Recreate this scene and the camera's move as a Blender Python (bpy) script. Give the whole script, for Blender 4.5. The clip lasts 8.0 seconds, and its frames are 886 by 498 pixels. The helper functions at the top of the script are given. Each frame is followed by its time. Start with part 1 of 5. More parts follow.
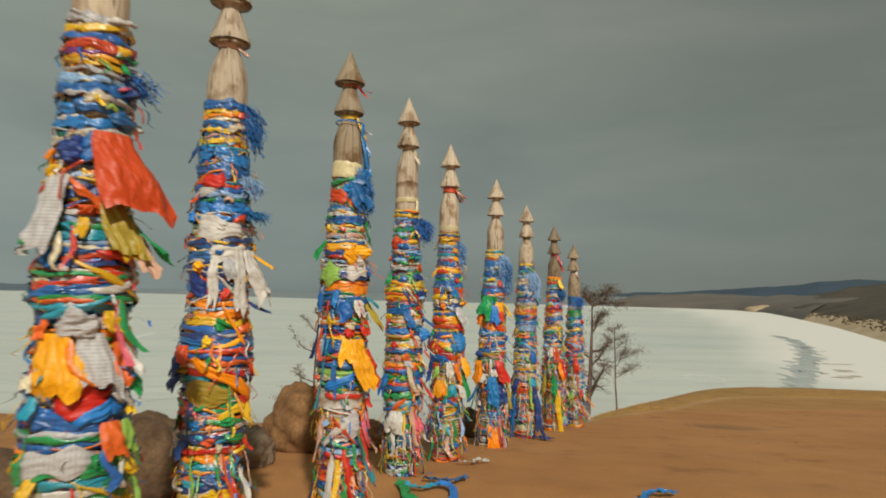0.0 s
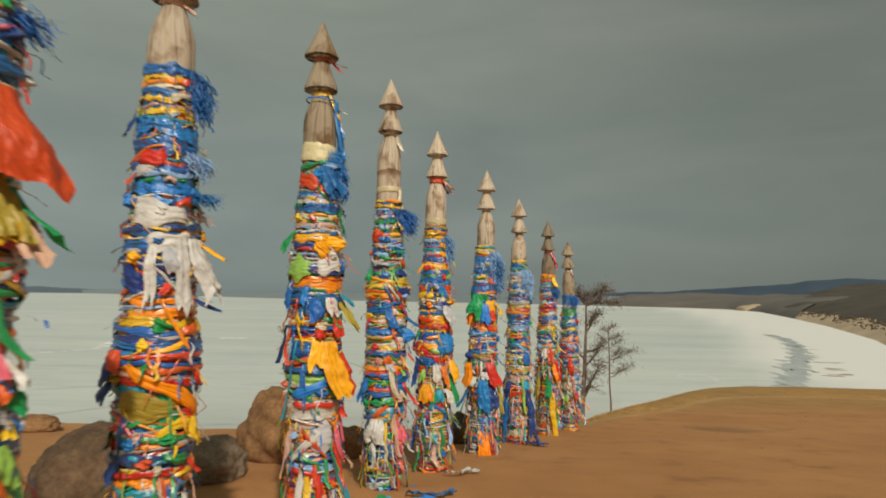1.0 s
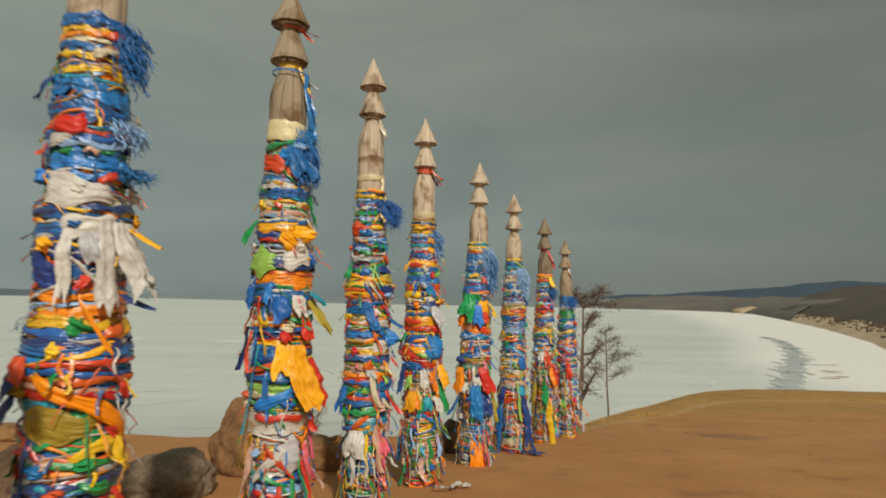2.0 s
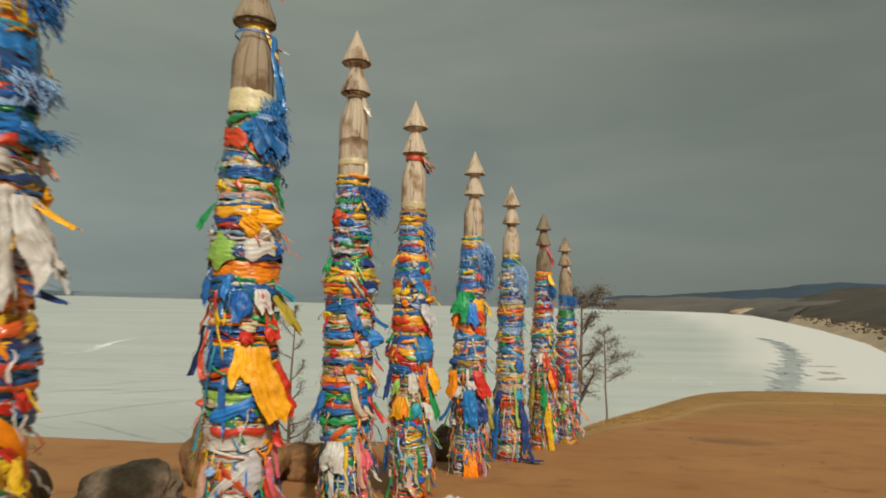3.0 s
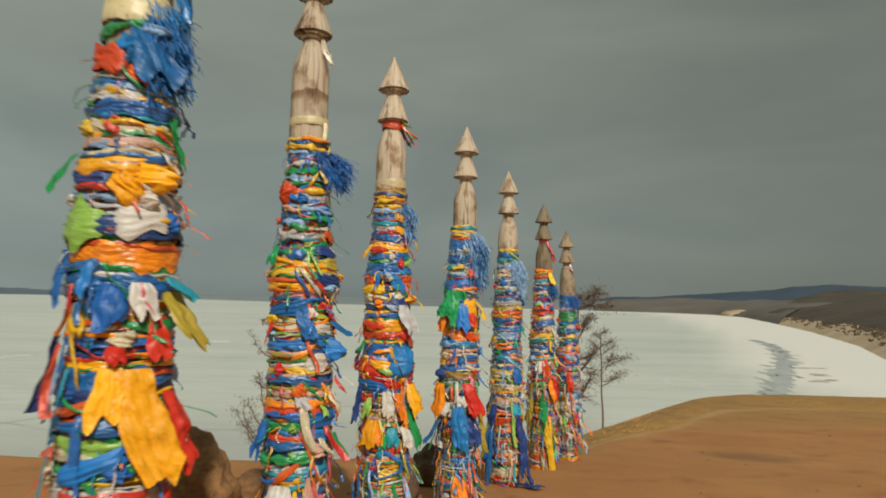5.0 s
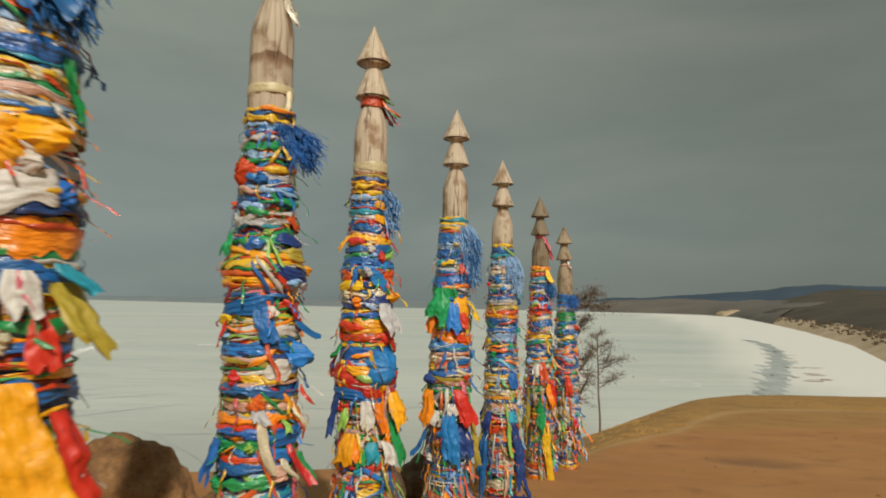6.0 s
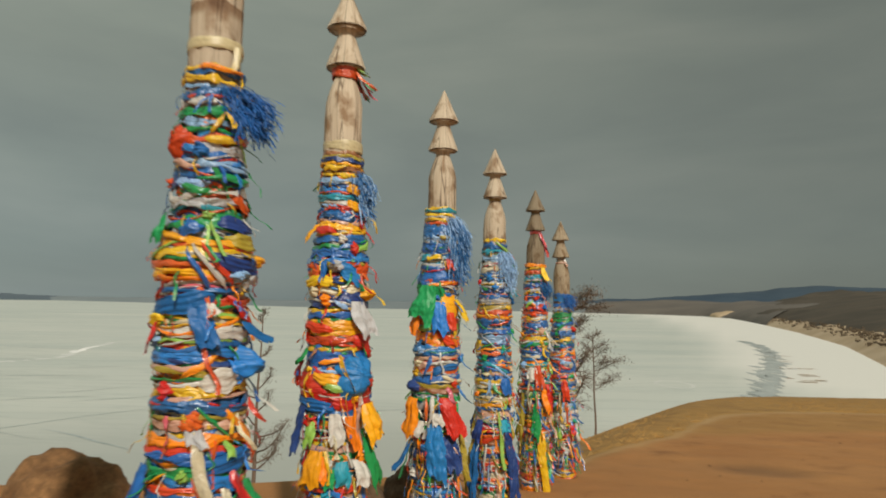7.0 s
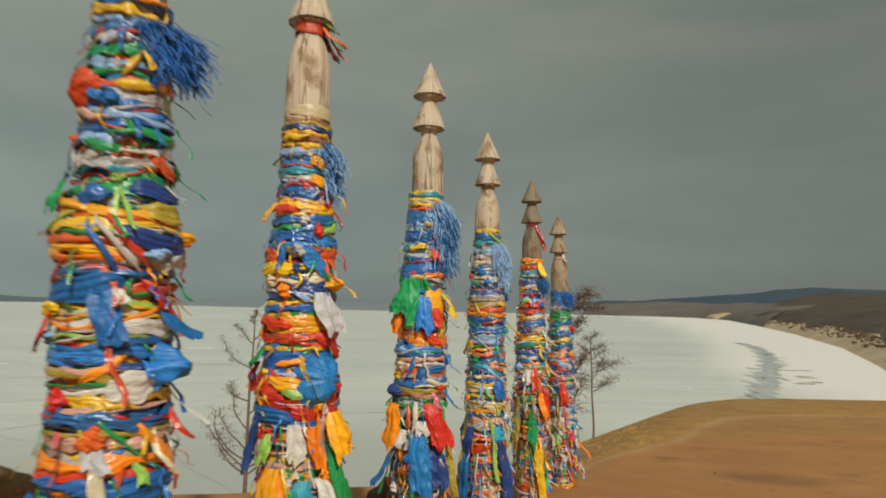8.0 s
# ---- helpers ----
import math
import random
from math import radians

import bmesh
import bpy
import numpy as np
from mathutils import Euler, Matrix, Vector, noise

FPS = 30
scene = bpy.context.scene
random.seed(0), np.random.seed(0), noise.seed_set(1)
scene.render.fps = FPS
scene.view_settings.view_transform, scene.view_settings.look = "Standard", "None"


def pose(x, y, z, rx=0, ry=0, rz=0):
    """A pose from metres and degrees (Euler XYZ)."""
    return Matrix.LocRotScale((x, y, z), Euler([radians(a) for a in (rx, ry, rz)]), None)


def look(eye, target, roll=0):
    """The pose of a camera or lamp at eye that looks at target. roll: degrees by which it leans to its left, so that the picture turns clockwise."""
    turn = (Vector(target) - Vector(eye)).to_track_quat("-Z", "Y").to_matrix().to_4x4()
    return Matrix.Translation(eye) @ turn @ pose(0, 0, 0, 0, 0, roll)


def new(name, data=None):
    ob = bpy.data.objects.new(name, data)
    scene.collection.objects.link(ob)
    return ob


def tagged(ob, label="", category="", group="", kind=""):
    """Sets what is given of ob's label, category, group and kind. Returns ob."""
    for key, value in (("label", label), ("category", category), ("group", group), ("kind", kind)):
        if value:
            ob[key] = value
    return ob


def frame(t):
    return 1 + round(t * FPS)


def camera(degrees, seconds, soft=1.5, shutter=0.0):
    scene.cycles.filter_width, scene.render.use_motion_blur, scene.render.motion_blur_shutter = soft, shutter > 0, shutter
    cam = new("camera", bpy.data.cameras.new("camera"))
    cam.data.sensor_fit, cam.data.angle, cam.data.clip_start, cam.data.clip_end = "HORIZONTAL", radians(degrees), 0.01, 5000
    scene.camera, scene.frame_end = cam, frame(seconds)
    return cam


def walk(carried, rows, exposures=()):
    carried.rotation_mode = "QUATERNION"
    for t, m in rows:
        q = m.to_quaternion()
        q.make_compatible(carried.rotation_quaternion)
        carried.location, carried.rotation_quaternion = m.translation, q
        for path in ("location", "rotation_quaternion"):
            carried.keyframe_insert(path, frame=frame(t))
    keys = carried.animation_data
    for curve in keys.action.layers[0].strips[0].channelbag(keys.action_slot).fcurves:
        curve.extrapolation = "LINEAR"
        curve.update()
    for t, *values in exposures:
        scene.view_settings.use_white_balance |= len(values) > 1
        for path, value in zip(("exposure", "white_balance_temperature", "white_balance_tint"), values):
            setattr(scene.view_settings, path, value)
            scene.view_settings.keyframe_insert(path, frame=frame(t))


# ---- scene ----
cam = camera(72.0, 8.0, soft=1.85, shutter=1.0)
PATH = [
    (0, (0.538, 0.29, 1.559), (0.35, 2.276, 1.703), 1.0),
    (0.5, (0.553, 0.498, 1.550), (0.375, 2.484, 1.696), 0.9),
    (1, (0.565, 0.726, 1.536), (0.399, 2.714, 1.681), 0.8),
    (1.5, (0.581, 0.96, 1.524), (0.423, 2.948, 1.674), 0.7),
    (3, (0.622, 1.611, 1.480), (0.475, 3.6, 1.636), 0.9),
    (3.5, (0.611, 1.864, 1.484), (0.472, 3.853, 1.641), 0.8),
    (4, (0.603, 2.084, 1.470), (0.47, 4.073, 1.630), 0.9),
    (4.5, (0.61, 2.313, 1.483), (0.48, 4.302, 1.641), 1.1),
    (6, (0.646, 2.995, 1.446), (0.537, 4.986, 1.611), 0.8),
    (6.5, (0.665, 3.215, 1.448), (0.566, 5.205, 1.617), 0.7),
    (7, (0.691, 3.443, 1.429), (0.598, 5.434, 1.598), 0.8),
    (7.5, (0.725, 3.659, 1.414), (0.637, 5.65, 1.585), 0.8),
    (8, (0.748, 3.9, 1.383), (0.664, 5.89, 1.558), 0.8),
]
walk(cam, [(t, look(eye, target, roll)) for t, eye, target, roll in PATH])

# ---- light ----
SUN_AZ, SUN_EL = radians(20), radians(38)          # behind the camera, a little to its right
to_sun = Vector((math.sin(SUN_AZ) * math.cos(SUN_EL), -math.cos(SUN_AZ) * math.cos(SUN_EL), math.sin(SUN_EL)))
sun = new("sun", bpy.data.lights.new("sun", "SUN"))
sun.data.energy, sun.data.angle, sun.data.color = 3.0, radians(2.0), (1.0, 0.93, 0.82)
sun.matrix_world = look(to_sun * 50, (0, 0, 0))


def link(tree, a, out, b, inp):
    tree.links.new(a.outputs[out], b.inputs[inp])


def node(tree, kind, **values):
    n = tree.nodes.new(kind)
    for key, value in values.items():
        n.inputs[key.replace("_", " ")].default_value = value
    return n


def ramp(tree, source, stops, out="Fac"):
    r = tree.nodes.new("ShaderNodeValToRGB")
    e = r.color_ramp.elements
    while len(e) < len(stops):
        e.new(0.5)
    for el, (at, colour) in zip(e, stops):
        el.position, el.color = at, (*colour, 1)
    tree.links.new(source.outputs[out], r.inputs["Fac"])
    return r


def mix(tree, fac, a, b, blend="MIX"):
    """Colour mix; fac a number or (node, socket), a and b colours or (node, socket)."""
    m = tree.nodes.new("ShaderNodeMix")
    m.data_type, m.blend_type = "RGBA", blend
    for index, value in ((0, fac), (6, a), (7, b)):
        if isinstance(value, tuple) and not isinstance(value[0], (int, float)):
            tree.links.new(value[0].outputs[value[1]], m.inputs[index])
        else:
            m.inputs[index].default_value = (*value, 1) if isinstance(value, tuple) else value
    return m


world = bpy.data.worlds.new("world")
scene.world = world
world.use_nodes = True
w = world.node_tree
w.nodes.clear()
sky = w.nodes.new("ShaderNodeTexSky")
sky.sky_type, sky.sun_disc, sky.sun_elevation, sky.sun_rotation = "NISHITA", False, SUN_EL, math.pi - SUN_AZ
dim = w.nodes.new("ShaderNodeVectorMath")
dim.operation, dim.inputs[1].default_value = "MULTIPLY", (0.06, 0.06, 0.06)
link(w, sky, "Color", dim, 0)
co = w.nodes.new("ShaderNodeTexCoord")
stretch = node(w, "ShaderNodeMapping", Scale=(1.6, 1.6, 5.5), Rotation=(0.10, 0.06, 0.4))
link(w, co, "Generated", stretch, "Vector")
cloud = node(w, "ShaderNodeTexNoise", Scale=1.3, Detail=5.0, Roughness=0.5, Distortion=0.35)
link(w, stretch, "Vector", cloud, "Vector")
grey = ramp(w, cloud, ((0.30, (0.182, 0.208, 0.185)), (0.5, (0.214, 0.242, 0.211)), (0.72, (0.254, 0.278, 0.240))))
axis = w.nodes.new("ShaderNodeSeparateXYZ")
link(w, co, "Generated", axis, "Vector")
side = node(w, "ShaderNodeMapRange", From_Min=-0.75, From_Max=0.75, To_Min=1.24, To_Max=0.69)
link(w, axis, "X", side, "Value")
rise = node(w, "ShaderNodeMapRange", From_Min=0.0, From_Max=0.34)
link(w, axis, "Z", rise, "Value")
west = ramp(w, rise, ((0.0, (0.80, 0.86, 0.95)), (1.0, (1.06, 1.05, 1.0))), "Result")
east = ramp(w, rise, ((0.0, (1.00, 1.01, 1.02)), (0.5, (1.0, 0.99, 0.96)), (1.0, (0.99, 0.98, 0.94))), "Result")
turned = node(w, "ShaderNodeMapRange", From_Min=-0.25, From_Max=0.45)
link(w, axis, "X", turned, "Value")
low = mix(w, (turned, "Result"), (west, "Color"), (east, "Color"))
graded0 = mix(w, 1.0, (grey, "Color"), (side, "Result"), "MULTIPLY")
graded = mix(w, 1.0, (graded0, 2), (low, 2), "MULTIPLY")
overcast = mix(w, 0.93, (dim, "Vector"), (graded, 2))
back = node(w, "ShaderNodeBackground", Strength=1.0)
tree_out = w.nodes.new("ShaderNodeOutputWorld")
link(w, overcast, 2, back, "Color")
link(w, back, "Background", tree_out, "Surface")


# ---- materials ----
def material(name, rough=0.8, metal=0.0):
    m = bpy.data.materials.new(name)
    m.use_nodes = True
    t = m.node_tree
    b = t.nodes["Principled BSDF"]
    b.inputs["Roughness"].default_value, b.inputs["Metallic"].default_value = rough, metal
    return m, t, b


def bump(t, b, source, out, strength, distance):
    n = node(t, "ShaderNodeBump", Strength=strength, Distance=distance)
    t.links.new(source.outputs[out], n.inputs["Height"])
    if b.inputs["Normal"].links:
        t.links.new(b.inputs["Normal"].links[0].from_socket, n.inputs["Normal"])
    t.links.new(n.outputs["Normal"], b.inputs["Normal"])


def fabric(name, colour, rough=0.29, gloss=1.0, pleats=(14.0, 30.0), crumple=2.0, relief=1.0):
    """Satin or synthetic cloth: creases along the strip, their shade and glints put into the colour, fading in patches,
    a little different on each piece.
    """
    m, t, b = material(name, rough)
    uv = t.nodes.new("ShaderNodeUVMap")
    info = t.nodes.new("ShaderNodeObjectInfo")
    shift = t.nodes.new("ShaderNodeVectorMath")
    shift.operation, shift.inputs[1].default_value = "MULTIPLY", (37.0, 37.0, 0.0)
    comb = t.nodes.new("ShaderNodeCombineXYZ")
    link(t, info, "Random", comb, "X"), link(t, info, "Random", comb, "Y")
    link(t, comb, "Vector", shift, 0)
    place = t.nodes.new("ShaderNodeVectorMath")
    link(t, uv, "UV", place, 0), link(t, shift, "Vector", place, 1)
    along = node(t, "ShaderNodeMapping", Scale=(11.0, 95.0, 1.0))
    link(t, place, "Vector", along, "Vector")
    crease = node(t, "ShaderNodeTexNoise", Scale=1.0, Detail=5.0, Roughness=0.65, Distortion=1.4)
    link(t, along, "Vector", crease, "Vector")
    patch = node(t, "ShaderNodeTexNoise", Scale=11.0, Detail=3.0)
    link(t, place, "Vector", patch, "Vector")
    worn = tuple(0.91 * c + 0.09 * (0.10 + 0.75 * sum(colour) / 3) for c in colour)
    fade0 = ramp(t, patch, ((0.42, colour), (0.75, worn)))
    # Ridges paled and creases darkened in the colour, standing in for highlights and shade.
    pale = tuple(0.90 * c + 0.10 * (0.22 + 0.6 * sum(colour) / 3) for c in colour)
    crease_shade = tuple(0.55 * c for c in colour)
    crease_tone = ramp(t, crease, ((0.34, crease_shade), (0.46, colour), (0.58, colour), (0.72, pale)))
    fade = mix(t, 0.6, (fade0, "Color"), (crease_tone, "Color"))
    hsv = t.nodes.new("ShaderNodeHueSaturation")
    for socket, low, high in (("Hue", 0.496, 0.510), ("Value", 0.88, 1.16)):
        r = node(t, "ShaderNodeMapRange", To_Min=low, To_Max=high)
        link(t, info, "Random", r, "Value"), link(t, r, "Result", hsv, socket)
    geo = t.nodes.new("ShaderNodeNewGeometry")
    strand = node(t, "ShaderNodeMapRange", To_Min=0.80, To_Max=1.20)
    link(t, geo, "Random Per Island", strand, "Value")
    grime = node(t, "ShaderNodeTexNoise", Scale=24.0, Detail=4.0, Roughness=0.7)
    link(t, place, "Vector", grime, "Vector")
    soil = ramp(t, grime, ((0.50, (1, 1, 1)), (0.72, (0.76, 0.73, 0.69))))
    clean = mix(t, 1.0, (fade, 2), (strand, "Result"), "MULTIPLY")
    each = mix(t, 1.0, (clean, 2), (soil, "Color"), "MULTIPLY")
    link(t, each, 2, hsv, "Color"), link(t, hsv, "Color", b, "Base Color")
    bump(t, b, crease, "Fac", 0.35 * relief, 0.003)
    gather = node(t, "ShaderNodeMapping", Scale=(pleats[0], pleats[1], 1.0))
    link(t, place, "Vector", gather, "Vector")
    fold = node(t, "ShaderNodeTexNoise", Scale=1.0, Detail=2.5, Roughness=0.5, Distortion=crumple)
    link(t, gather, "Vector", fold, "Vector")
    bump(t, b, fold, "Fac", 0.6 * relief, 0.018)
    b.inputs["Specular IOR Level"].default_value = gloss
    return m


COLOURS = {
    "B": ("blue", (0.015, 0.138, 0.40)), "b": ("bright_blue", (0.020, 0.215, 0.56)), "D": ("dark_blue", (0.018, 0.055, 0.20)),
    "L": ("light_blue", (0.27, 0.46, 0.70)), "T": ("teal", (0.020, 0.32, 0.42)), "Y": ("yellow", (0.80, 0.475, 0.012)),
    "O": ("orange", (0.95, 0.245, 0.003)), "A": ("amber", (0.92, 0.40, 0.006)), "R": ("red", (0.66, 0.030, 0.013)), "V": ("vermilion", (0.68, 0.085, 0.014)), "G": ("green", (0.014, 0.30, 0.075)),
    "l": ("lime", (0.30, 0.52, 0.09)), "W": ("white", (0.62, 0.59, 0.53)), "C": ("cream", (0.66, 0.58, 0.39)),
    "S": ("grey", (0.48, 0.48, 0.48)), "P": ("pink", (0.72, 0.12, 0.17)), "p": ("peach", (0.66, 0.38, 0.27)),
    "U": ("purple", (0.24, 0.05, 0.28)), "o": ("olive", (0.40, 0.29, 0.035)), "K": ("brown", (0.36, 0.15, 0.06)),
}
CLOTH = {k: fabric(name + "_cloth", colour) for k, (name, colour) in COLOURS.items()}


def printed(name, paper, ink):
    """White prayer cloth with close rows of faded print, as plain lines."""
    m, t, b = material(name, 0.6)
    uv = t.nodes.new("ShaderNodeUVMap")
    sep = t.nodes.new("ShaderNodeSeparateXYZ")
    link(t, uv, "UV", sep, "Vector")
    rows = node(t, "ShaderNodeTexWave", Scale=28.0, Distortion=0.3)
    rows.bands_direction = "X"
    link(t, uv, "UV", rows, "Vector")
    blotch = node(t, "ShaderNodeTexNoise", Scale=60.0, Detail=3.0)
    link(t, uv, "UV", blotch, "Vector")
    line = ramp(t, rows, ((0.62, (0, 0, 0)), (0.75, (1, 1, 1))))
    gap = ramp(t, blotch, ((0.38, (0, 0, 0)), (0.55, (0.6, 0.6, 0.6))))
    k = mix(t, 1.0, (line, "Color"), (gap, "Color"), "MULTIPLY")
    c = mix(t, (k, 2), paper, ink)
    link(t, c, 2, b, "Base Color")
    bump(t, b, blotch, "Fac", 0.3, 0.004)
    return m


COLOURS["w"] = ("printed_white", (0.66, 0.64, 0.60))
CLOTH["w"] = printed("printed_white_cloth", (0.52, 0.51, 0.49), (0.30, 0.29, 0.30))
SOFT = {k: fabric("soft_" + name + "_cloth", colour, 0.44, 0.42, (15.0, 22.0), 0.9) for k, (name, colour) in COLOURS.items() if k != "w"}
SOFT["w"] = CLOTH["w"]
CLOTH["E"] = fabric("pale_yellow_tape", (0.68, 0.58, 0.33), 0.42, 0.5, (5.0, 12.0), 0.6, 0.15)
WORD = {k: name.replace("_", " ") for k, (name, _) in COLOURS.items()}


def wood_material(name, low=0.88, high=1.28, brown=1.0, ring=None):
    m, t, b = material(name, 0.78)
    uv = t.nodes.new("ShaderNodeUVMap")
    info = t.nodes.new("ShaderNodeObjectInfo")
    add = t.nodes.new("ShaderNodeVectorMath")
    comb = node(t, "ShaderNodeCombineXYZ")
    k = node(t, "ShaderNodeMath")
    k.operation, k.inputs[1].default_value = "MULTIPLY", 23.0
    link(t, info, "Random", k, 0), link(t, k, "Value", comb, "X"), link(t, k, "Value", comb, "Y")
    link(t, uv, "UV", add, 0), link(t, comb, "Vector", add, 1)
    grain = node(t, "ShaderNodeMapping", Scale=(60.0, 3.0, 1.0))
    link(t, add, "Vector", grain, "Vector")
    fine = node(t, "ShaderNodeTexNoise", Scale=1.0, Detail=6.0, Roughness=0.65)
    link(t, grain, "Vector", fine, "Vector")
    wide = node(t, "ShaderNodeMapping", Scale=(9.0, 5.0, 1.0))
    link(t, add, "Vector", wide, "Vector")
    blot = node(t, "ShaderNodeTexNoise", Scale=1.0, Detail=4.0, Roughness=0.6, Distortion=0.4)
    link(t, wide, "Vector", blot, "Vector")
    tone = ramp(t, fine, ((0.22, (0.33, 0.250, 0.165)), (0.42, (0.475, 0.385, 0.275)), (0.72, (0.56, 0.475, 0.350))))
    stain = ramp(t, blot, ((0.50, (1, 1, 1)), (0.64, (0.50, 0.39, 0.30))))
    both = mix(t, 1.0, (tone, "Color"), (stain, "Color"), "MULTIPLY")
    check = node(t, "ShaderNodeMapping", Scale=(16.0, 1.1, 1.0))
    link(t, add, "Vector", check, "Vector")
    vor = node(t, "ShaderNodeTexNoise", Scale=1.0, Detail=1.0)
    link(t, check, "Vector", vor, "Vector")
    split = ramp(t, vor, ((0.485, (1, 1, 1)), (0.5, (0.16, 0.12, 0.10)), (0.515, (1, 1, 1))))
    last = mix(t, 0.75, (both, 2), (split, "Color"), "MULTIPLY")
    if ring:                                            # a brown stain all round, ring metres below the tip
        sep, off = t.nodes.new("ShaderNodeSeparateXYZ"), node(t, "ShaderNodeMath")
        wob = t.nodes.new("ShaderNodeMath")
        wob.operation, wob.inputs[1].default_value, wob.inputs[2].default_value = "MULTIPLY_ADD", 0.06, -ring - 0.03
        off.operation = "ADD"
        link(t, uv, "UV", sep, "Vector"), link(t, blot, "Fac", wob, 0), link(t, sep, "Y", off, 0), link(t, wob, "Value", off, 1)
        spot = ramp(t, off, ((0.0, (1, 1, 1)), (0.004, (0.42, 0.30, 0.22)), (0.03, (0.50, 0.38, 0.29)), (0.06, (1, 1, 1))), "Value")
        last = mix(t, 0.9, (last, 2), (spot, "Color"), "MULTIPLY")
    age = t.nodes.new("ShaderNodeHueSaturation")
    r = node(t, "ShaderNodeMapRange", To_Min=low, To_Max=high)
    link(t, info, "Random", r, "Value"), link(t, r, "Result", age, "Value"), link(t, last, 2, age, "Color")
    age.inputs["Saturation"].default_value = brown
    link(t, age, "Color", b, "Base Color")
    bump(t, b, fine, "Fac", 0.5, 0.004)
    bump(t, b, split, "Color", 0.6, 0.006)
    return m


WOOD = wood_material("weathered_wood")
WOOD_RINGED = wood_material("ringed_weathered_wood", 0.95, 1.2, 1.0, 0.785)
WOOD_DARK = wood_material("dark_weathered_wood", 0.42, 0.52, 1.25)
WOOD_BROWN = wood_material("brown_weathered_wood", 0.60, 0.74, 1.2)


def ground_material():
    m, t, b = material("trodden_earth", 0.95)
    geo = t.nodes.new("ShaderNodeNewGeometry")
    big = node(t, "ShaderNodeTexNoise", Scale=0.35, Detail=5.0, Roughness=0.55)
    mid = node(t, "ShaderNodeTexNoise", Scale=1.7, Detail=5.0, Roughness=0.6)
    fine = node(t, "ShaderNodeTexNoise", Scale=70.0, Detail=4.0, Roughness=0.7)
    for n in (big, mid, fine):
        link(t, geo, "Position", n, "Vector")
    earth = ramp(t, big, ((0.35, (0.405, 0.180, 0.054)), (0.65, (0.475, 0.226, 0.074))))
    tread = ramp(t, mid, ((0.28, (0.70, 0.66, 0.62)), (0.42, (0.95, 0.94, 0.93)), (0.55, (1, 1, 1)), (0.75, (1.10, 1.08, 1.05))))
    grit = ramp(t, fine, ((0.30, (0.82, 0.80, 0.78)), (0.60, (1.06, 1.06, 1.06))))
    e1 = mix(t, 1.0, (earth, "Color"), (tread, "Color"), "MULTIPLY")
    e2 = mix(t, 1.0, (e1, 2), (grit, "Color"), "MULTIPLY")
    # dry turf, where the slope is grown over
    turf_noise = node(t, "ShaderNodeTexNoise", Scale=1.1, Detail=6.0, Roughness=0.7)
    link(t, geo, "Position", turf_noise, "Vector")
    turf = ramp(t, turf_noise, ((0.30, (0.265, 0.138, 0.038)), (0.50, (0.355, 0.194, 0.050)), (0.70, (0.44, 0.250, 0.072))))
    cover = t.nodes.new("ShaderNodeAttribute")
    cover.attribute_name = "turf"
    g = mix(t, (cover, "Fac"), (e2, 2), (turf, "Color"))
    dark_patch = t.nodes.new("ShaderNodeAttribute")
    dark_patch.attribute_name = "dark_patch"
    worn = t.nodes.new("ShaderNodeAttribute")
    worn.attribute_name = "path"
    g = mix(t, (worn, "Fac"), (g, 2), (0.52, 0.335, 0.15))
    d = mix(t, (dark_patch, "Fac"), (g, 2), (0.12, 0.066, 0.03))
    link(t, d, 2, b, "Base Color")
    bump(t, b, mid, "Fac", 0.35, 0.03)
    bump(t, b, fine, "Fac", 0.5, 0.006)
    return m


def rock_material(name, low, high):
    m, t, b = material(name, 0.9)
    co = t.nodes.new("ShaderNodeTexCoord")
    a = node(t, "ShaderNodeTexNoise", Scale=3.0, Detail=6.0, Roughness=0.6)
    f = node(t, "ShaderNodeTexNoise", Scale=28.0, Detail=5.0, Roughness=0.7)
    for n in (a, f):
        link(t, co, "Object", n, "Vector")
    c1 = ramp(t, a, ((0.35, low), (0.65, high)))
    c2 = ramp(t, f, ((0.33, (0.60, 0.58, 0.55)), (0.62, (1.1, 1.08, 1.05))))
    c = mix(t, 1.0, (c1, "Color"), (c2, "Color"), "MULTIPLY")
    link(t, c, 2, b, "Base Color")
    bump(t, b, a, "Fac", 0.4, 0.04)
    bump(t, b, f, "Fac", 0.5, 0.012)
    return m


